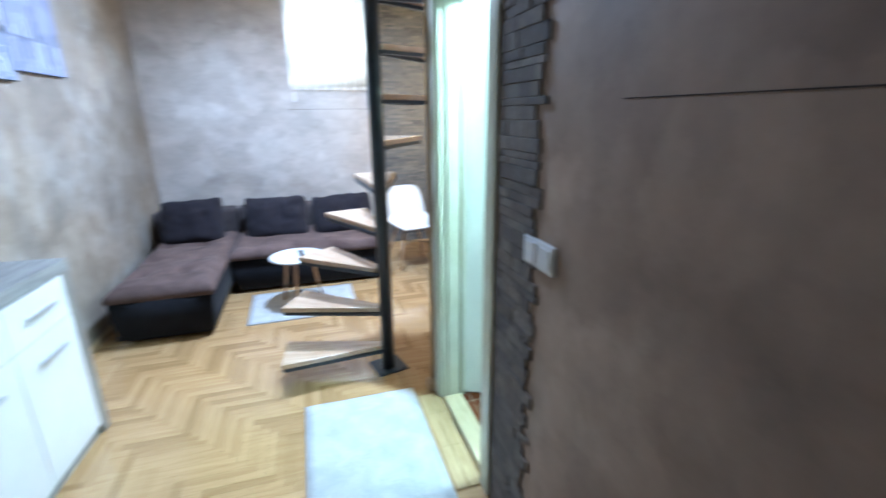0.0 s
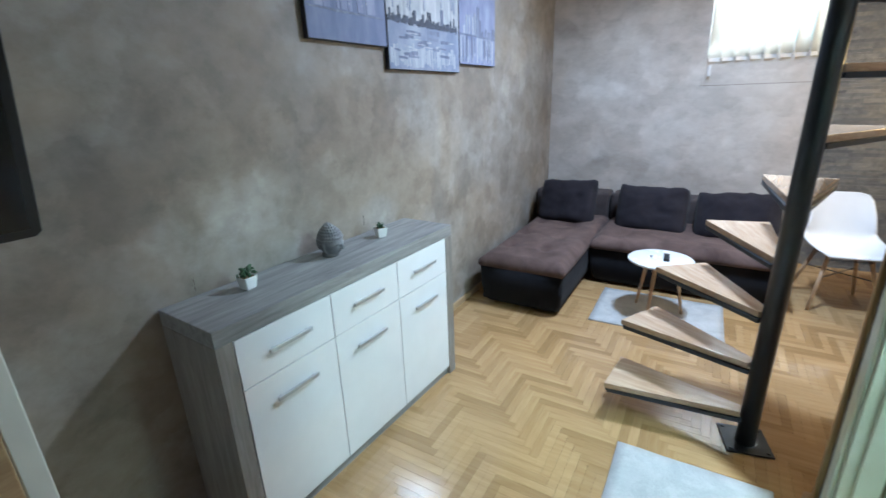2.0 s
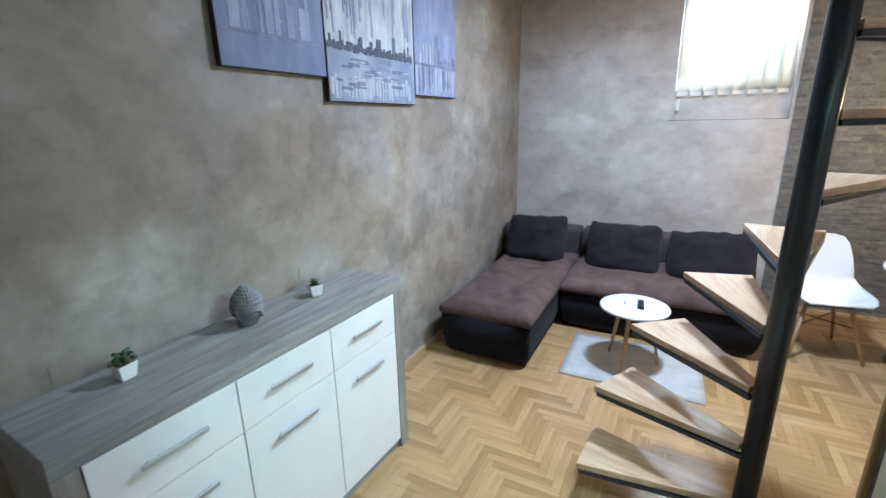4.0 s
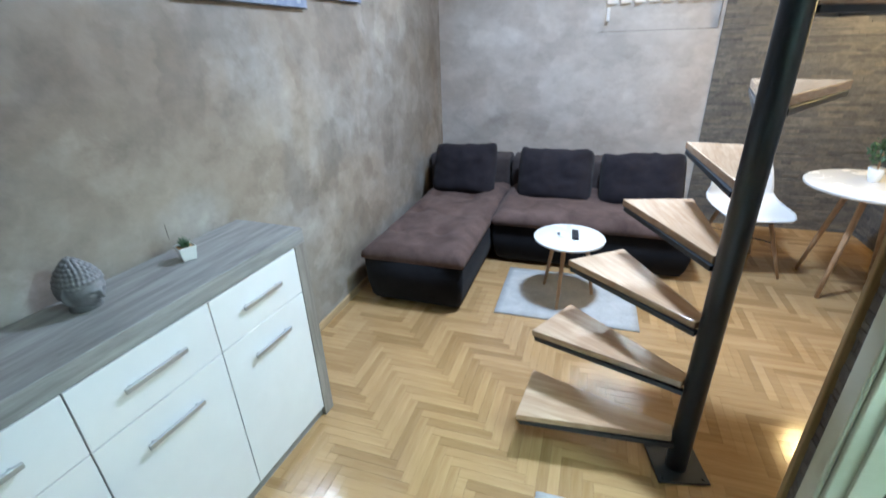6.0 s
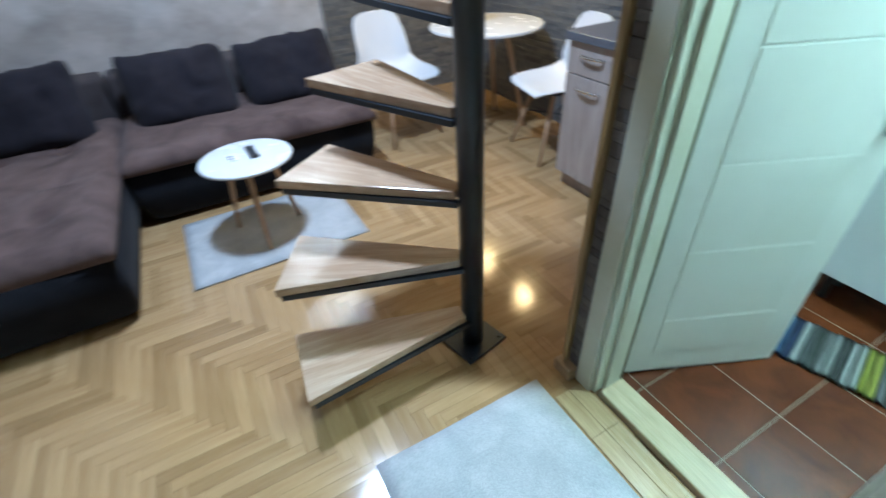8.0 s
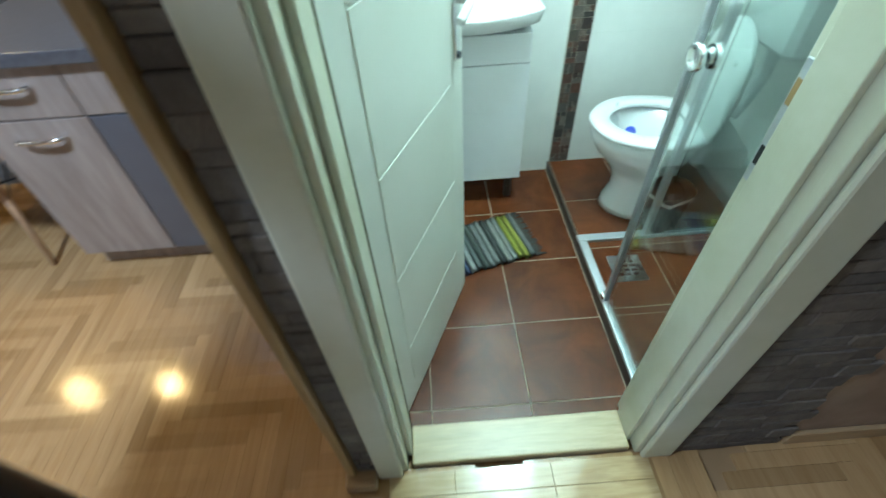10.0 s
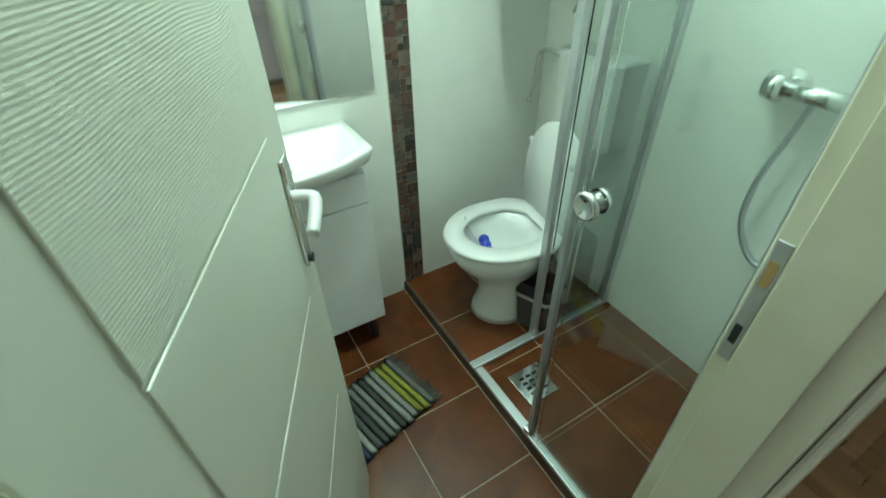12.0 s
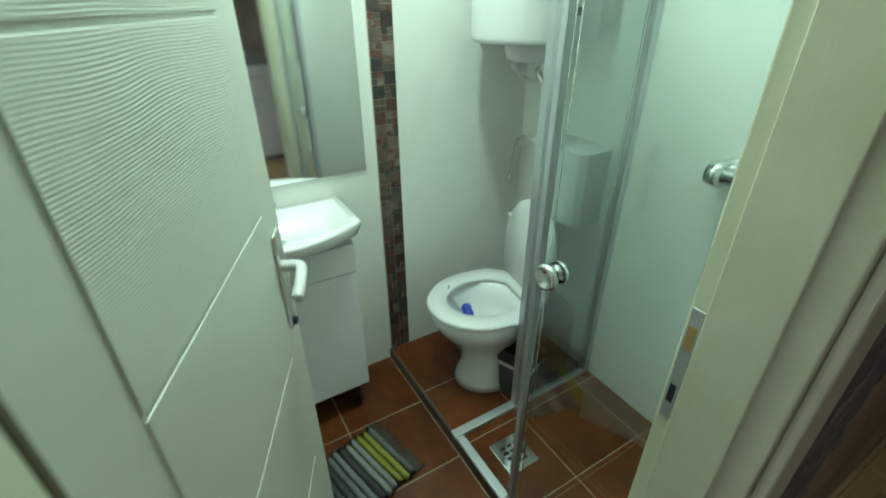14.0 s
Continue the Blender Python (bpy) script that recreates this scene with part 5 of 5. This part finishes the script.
# ---- striped bath rug ----
rg = thing("bath_rug", "striped woven rag rug in grey, blue and yellow", "rug", pose(2.862, 2.048, 0.0005, 0, 0, 105))
STRIPES = ((0.30, 0.31, 0.30), (0.16, 0.18, 0.16), (0.52, 0.55, 0.50), (0.09, 0.12, 0.22), (0.45, 0.47, 0.44), (0.55, 0.55, 0.12), (0.20, 0.22, 0.21), (0.60, 0.62, 0.58), (0.10, 0.16, 0.30), (0.36, 0.38, 0.36), (0.50, 0.52, 0.10), (0.58, 0.60, 0.57), (0.14, 0.15, 0.14))
mats = [fabric("rag_stripe", tuple(c * 0.75 for c in s), s, 180) for s in STRIPES]
for i in range(18):
    bm = bmesh.new()
    g = [[bm.verts.new((0.004 + i * 0.024 + 0.024 * u, -0.25 + 0.25 * v / 12 + 0.004 * math.sin(i * 1.9), 0.012 * (0.35 if u in (0, 1.0) else 1) + 0.003 * noise.noise(Vector((i * 0.7, v * 0.6, 0))))) for v in range(13)] for u in (0, 0.3, 0.7, 1.0)]
    for a in range(3):
        for b in range(12):
            bm.faces.new((g[a][b], g[a + 1][b], g[a + 1][b + 1], g[a][b + 1]))
    bmesh.ops.solidify(bm, geom=bm.faces, thickness=0.004)
    part("stripe", bm, mats[i * 5 % len(mats)], rg, "woven rag stripe", True)
bm = bmesh.new()
rnd = random.Random(4)
for i in range(60):
    y = -0.248 + i * 0.0042
    rod((0.008, y, 0.007), (-rnd.uniform(0.016, 0.034), y + rnd.uniform(-0.006, 0.006), 0.003), 0.003, 0.0015, 5, bm)
part("fringe", bm, fabric("fringe_yarn", (0.05, 0.045, 0.04), (0.09, 0.08, 0.07)), rg, "dark yarn fringe")

# ---- lamps above ----
def ceiling_lamp(label, place, r, mat, top):
    l = thing("ceiling_lamp", label, "lamp", pose(place[0], place[1], top))
    part("canopy", lathe([(0.05, -0.02), (0.06, -0.01), (0.06, -0.0005)], 24), M_SHELL, l, "", True)
    drop = top - place[2] - r - 0.02
    if drop > 0.05:
        part("cord", rod((0, 0, -0.0205), (0, 0, -drop - 0.022), 0.004, seg=8), M_BLACK, l)
    else:
        drop = 0.0
    g = part("globe", lathe([(0.01, -r * 1.9 - 0.02), (r * 0.6, -r * 1.75 - 0.02), (r, -r - 0.02), (r * 0.75, -r * 0.3 - 0.02), (0.03, -0.02)], 28), mat, l, "glowing glass globe", True, pose(0, 0, -drop))
    g.visible_shadow = False


dome = thing("pendant_lamp", "white metal dome pendant lamp over the living area", "lamp", pose(LAMP_MAIN[0], LAMP_MAIN[1], CEIL))
DROP = LAMP_MAIN[2] - CEIL
part("canopy", lathe([(0.05, -0.02), (0.06, -0.01), (0.06, -0.0005)], 24), M_SHELL, dome, "", True)
part("cord", rod((0, 0, -0.0205), (0, 0, DROP + 0.14), 0.004, seg=8), M_BLACK, dome)
part("shade", lathe([(0.155, DROP - 0.01), (0.150, DROP + 0.03), (0.115, DROP + 0.09), (0.04, DROP + 0.13), (0.015, DROP + 0.14), (0.012, DROP + 0.135), (0.036, DROP + 0.125), (0.110, DROP + 0.085), (0.145, DROP + 0.028), (0.151, DROP - 0.01)], 40, cap=False), M_SHELL, dome, "white dome shade", True)
ceiling_lamp("white glass globe ceiling lamp in the bathroom", LAMP_BATH, 0.10, glow("lamp_glass_cool", (0.85, 1.0, 0.95), 6), 2.35)
for x, y, z in LAMPS_WARM:
    pd = thing("wall_lamp", "small warm glowing wall lamp on the stone cladding", "lamp", pose(x, y, z), "warm wall lamps")
    part("plate", rod((EAST - x - 0.032, 0, 0.05), (EAST - x - 0.001, 0, 0.05), 0.045, seg=24), M_STEEL, pd, "", True)
    part("arm", tube([(EAST - x - 0.03, 0, 0.05), (0.09, 0, 0.075), (0.03, 0, 0.09), (0.0, 0, 0.07)], 0.006), M_STEEL, pd, "", True)
    g = part("bulb", lathe([(0.004, -0.036), (0.02, -0.03), (0.028, 0.0), (0.022, 0.03), (0.012, 0.06)], 20), M_BULB, pd, "warm glowing bulb", True)
    g.visible_shadow = False

# ---- pieces: ledge stone on the walls ----
def ledge_rows(a0, a1, z1, lo, hi, hgt, seed, ragged=0.0):
    """Courses of split stone along one axis: yields start, end, bottom, top and how far each stands proud."""
    rnd = random.Random(seed)
    z = 0.0
    while z < z1 - 0.005:
        h = min(rnd.choice(hgt), z1 - z)
        a = a0 - rnd.uniform(0, lo)
        end = a1 - (rnd.uniform(0, ragged) if ragged else 0)
        while a < end:
            b = a + rnd.uniform(lo, hi)
            s, e = max(a, a0), min(b, end)
            if e - s > 0.012:
                yield s, e, z, z + h, rnd.uniform(0.006, 0.026)
            a = b
        z += h


def add_box(vs, fs, x0, x1, y0, y1, z0, z1):
    n = len(vs)
    vs += [(x0, y0, z0), (x1, y0, z0), (x1, y1, z0), (x0, y1, z0), (x0, y0, z1), (x1, y0, z1), (x1, y1, z1), (x0, y1, z1)]
    fs += [(n, n + 3, n + 2, n + 1), (n + 4, n + 5, n + 6, n + 7), (n, n + 1, n + 5, n + 4), (n + 1, n + 2, n + 6, n + 5), (n + 2, n + 3, n + 7, n + 6), (n + 3, n, n + 4, n + 7)]


vs, fs = [], []
for s, e, z0, z1, d in ledge_rows(2.315, EAST, CEIL, 0.07, 0.22, (0.018, 0.024, 0.03), 11):
    add_box(vs, fs, s + 0.0004, e - 0.0004, NORTH - 0.006 - d * 0.4, NORTH, z0 + 0.0003, z1 - 0.0003)
me = bpy.data.meshes.new("ledge_stones")
me.from_pydata(vs, [], fs)
me.materials.append(M_LEDGE)
ob = new("ledge_stones", me)
ob.parent = bpy.data.objects["wall_north"]
tagged(ob, "split grey and tan ledge stone cladding", kind="stuff")
vs, fs = [], []
for s, e, z0, z1, d in ledge_rows(2.70, NORTH - 0.03, CEIL, 0.07, 0.22, (0.018, 0.024, 0.03), 12):
    add_box(vs, fs, EAST - 0.006 - d * 0.4, EAST, s + 0.0004, e - 0.0004, z0 + 0.0003, z1 - 0.0003)
me = bpy.data.meshes.new("ledge_stones")
me.from_pydata(vs, [], fs)
me.materials.append(M_LEDGE)
ob = new("ledge_stones", me)
ob.parent = bpy.data.objects["wall_east"]
tagged(ob, "split grey and tan ledge stone cladding", kind="stuff")


def block(name, parent, material, x0, x1, y0, y1, z0, z1, bev=0.003):
    ob = part(name, box(x0 - (x0 + x1) / 2, (x1 - x0) / 2, y0 - (y0 + y1) / 2, (y1 - y0) / 2, z0 - (z0 + z1) / 2, (z1 - z0) / 2, bev, 1), material, parent)
    ob.location = ((x0 + x1) / 2, (y0 + y1) / 2, (z0 + z1) / 2)
    return ob


hall = bpy.data.objects["wall_hall"]
for y0, y1, seed, rag in ((DOOR_N + 0.036, 2.679, 21, 0), (1.60, DOOR_S - 0.052, 22, 0)):
    for s, e, z0, z1, d in ledge_rows(y0, y1, CEIL, 0.05, 0.15, (0.022, 0.030, 0.040, 0.048), seed):
        if seed == 22 and s <= y0:
            s -= random.Random(int(z0 * 1000)).uniform(0, 0.05)
        block("stone", hall, M_LEDGE_P, PART_X - 0.006 - d * 0.2, PART_X - 0.0005, s + 0.0003, e - 0.0003, z0 + 0.0003, z1 - 0.0003, bev=0.0022)

# ---- pieces: bathroom floor tiles ----
m_tile, nt, p = shader("terracotta_tile", (0.17, 0.065, 0.03), 0.26)
p.inputs["Specular IOR Level"].default_value = 0.28
vec = coords(nt, world_space=True)
rnd_o = nt.nodes.new("ShaderNodeObjectInfo").outputs["Random"]
col = ramp(nt, fuzz(nt, vec, 7, 6.0, 0.6, 0.6), (0.3, (0.070, 0.019, 0.007)), (0.7, (0.140, 0.041, 0.014)))
col = blend(nt, "MULTIPLY", 1.0, col, ramp(nt, rnd_o, (0, (0.82, 0.80, 0.80)), (1, (1.15, 1.15, 1.12))))
nt.links.new(col, p.inputs["Base Color"])
bump(nt, p, fuzz(nt, vec, 60, 4.0), 0.2, 0.001)
fb, fs_ = bpy.data.objects["floor_bath"], bpy.data.objects["floor_shower"]
XS = [2.240, 2.285, 2.565, 2.84, 3.115, BATH_E]
for x0, x1 in zip(XS, XS[1:]):
    for y0, y1 in zip((1.902, 2.192, 2.482), (2.192, 2.482, BATH_N)):
        block("tile", fb, m_tile, x0 + 0.002, x1 - 0.002, y0 + 0.002, y1 - 0.002, -0.006, 0.0, bev=0.0008)
    for y0, y1 in zip((BATH_S, 1.35, 1.64), (1.35, 1.64, 1.889)):
        block("tile", fs_, m_tile, max(x0, 2.26) + 0.002, x1 - 0.002, y0 + 0.002, y1 - 0.002, 0.036, 0.042, bev=0.0008)
structure("trim", box(PART_X + PART_T, BATH_E, 1.8885, 1.9005, -0.006, 0.043, 0.002), plain("dark_step_edge", (0.05, 0.03, 0.022), 0.4), "dark step edge of the raised shower floor")

# ---- pieces: mosaic strip ----
m_mos = stone("mosaic_tile", [(0.022, 0.018, 0.018), (0.13, 0.050, 0.030), (0.12, 0.09, 0.072), (0.05, 0.046, 0.046), (0.20, 0.16, 0.135), (0.085, 0.034, 0.022), (0.10, 0.08, 0.066), (0.028, 0.024, 0.024)], "object")
strip = structure("trim", box(BATH_E - 0.004, BATH_E - 0.0005, 1.808, 1.892, 0.043, 2.35), plain("mosaic_grout", (0.52, 0.45, 0.37), 0.9), "vertical mosaic tile strip in brown tones")
rnd = random.Random(31)
U = 0.0205
z = 0.046
def chip(y0, z0, wy, wz):
    block("tile", strip, m_mos, BATH_E - 0.0075 - rnd.uniform(0, 0.0015), BATH_E - 0.004, y0 + 0.001, y0 + wy - 0.001, z0 + 0.001, z0 + wz - 0.001, bev=0.0008)


def cluster(y0, z0):
    """Small chips filling one big tile's square: four squares, a pair of uprights, or one flat over two squares."""
    kind = rnd.random()
    if kind < 0.5:
        for a in (0, 1):
            for b in (0, 1):
                chip(y0 + a * U, z0 + b * U, U, U)
    elif kind < 0.75:
        chip(y0, z0, U, 2 * U)
        chip(y0 + U, z0, U, U)
        chip(y0 + U, z0 + U, U, U)
    else:
        chip(y0, z0, 2 * U, U)
        chip(y0, z0 + U, U, U)
        chip(y0 + U, z0 + U, U, U)


flip = 0
while z < 2.30:
    sides = (1.809, 1.809 + 2 * U)
    chip(sides[flip], z, 2 * U, 2 * U)
    cluster(sides[1 - flip], z)
    flip = 1 - flip if rnd.random() < 0.8 else flip
    z += 2 * U

# ---- pieces: wall tile joints in the bathroom ----
m_joint = plain("pale_tile_joint", (0.75, 0.76, 0.72), 0.8)
for z in (0.60, 1.20, 1.80):
    structure("trim", box(BATH_E - 0.0008, BATH_E - 0.0002, BATH_S, 1.807, z, z + 0.0025), m_joint, "thin pale joint between white wall tiles")

# ---- pieces: herringbone parquet ----
PW, RUN = 0.0425, 7                   # strip width, and its length in widths
PL = PW * RUN
floor_ob = bpy.data.objects["floor"]
bm = box(-PL / 2 + 0.0002, PL / 2 - 0.0002, -PW / 2 + 0.0002, PW / 2 - 0.0002, -0.012, 0.0, 0.0005, 1)
plank_me = mesh_of(bm, "plank")
plank_me.materials.append(M_PLANK)
vs, fs = [], []
near = []
OX, OY = 0.787, 3.0095
for k in range(-130, 130):
    for q in range(-14, 15):
        for vert in (0, 1):
            if vert:
                cx, cy = (k - 0.5 + q * RUN), (-k - RUN / 2 + q * RUN)
            else:
                cx, cy = (k + RUN / 2 + q * RUN), (-k - 0.5 + q * RUN)
            x, y = OX + cx * PW, OY + cy * PW
            hx, hy = (PW / 2, PL / 2) if vert else (PL / 2, PW / 2)
            x0, x1, y0, y1 = max(x - hx, 0.0), min(x + hx, EAST), max(y - hy, SOUTH), min(y + hy, NORTH)
            if x1 - x0 < 0.004 or y1 - y0 < 0.004:
                continue
            if x1 > PART_X and x > PART_X:
                y0 = max(y0, STUB_N)
                if y1 - y0 < 0.004:
                    continue
            if y < STUB_N and x < PART_X < x1:
                if y1 - STUB_N > 0.002:
                    add_box(vs, fs, PART_X - 0.0005, x1 - 0.0003, STUB_N + 0.0003, y1 - 0.0003, -0.012, 0.0)
                x1 = PART_X - 0.001
            whole = x1 - x0 > 2 * hx - 0.002 and y1 - y0 > 2 * hy - 0.002
            if whole and len(near) < 300 and 0.36 < x < 1.85 and 2.55 < y < 3.75:
                near.append((x, y, vert))
            else:
                e = 0.0003
                add_box(vs, fs, x0 + e, x1 - e, y0 + e, y1 - e, -0.012, 0.0)
for x, y, vert in near:
    ob = new("plank", plank_me)
    ob.parent = floor_ob
    ob.matrix_basis = pose(x, y, 0, 0, 0, 90 * vert)
me = bpy.data.meshes.new("planks")
me.from_pydata(vs, [], fs)
me.materials.append(M_PLANKS)
ob = new("planks", me)
ob.parent = floor_ob
tagged(ob, "oak herringbone parquet planks", kind="stuff")
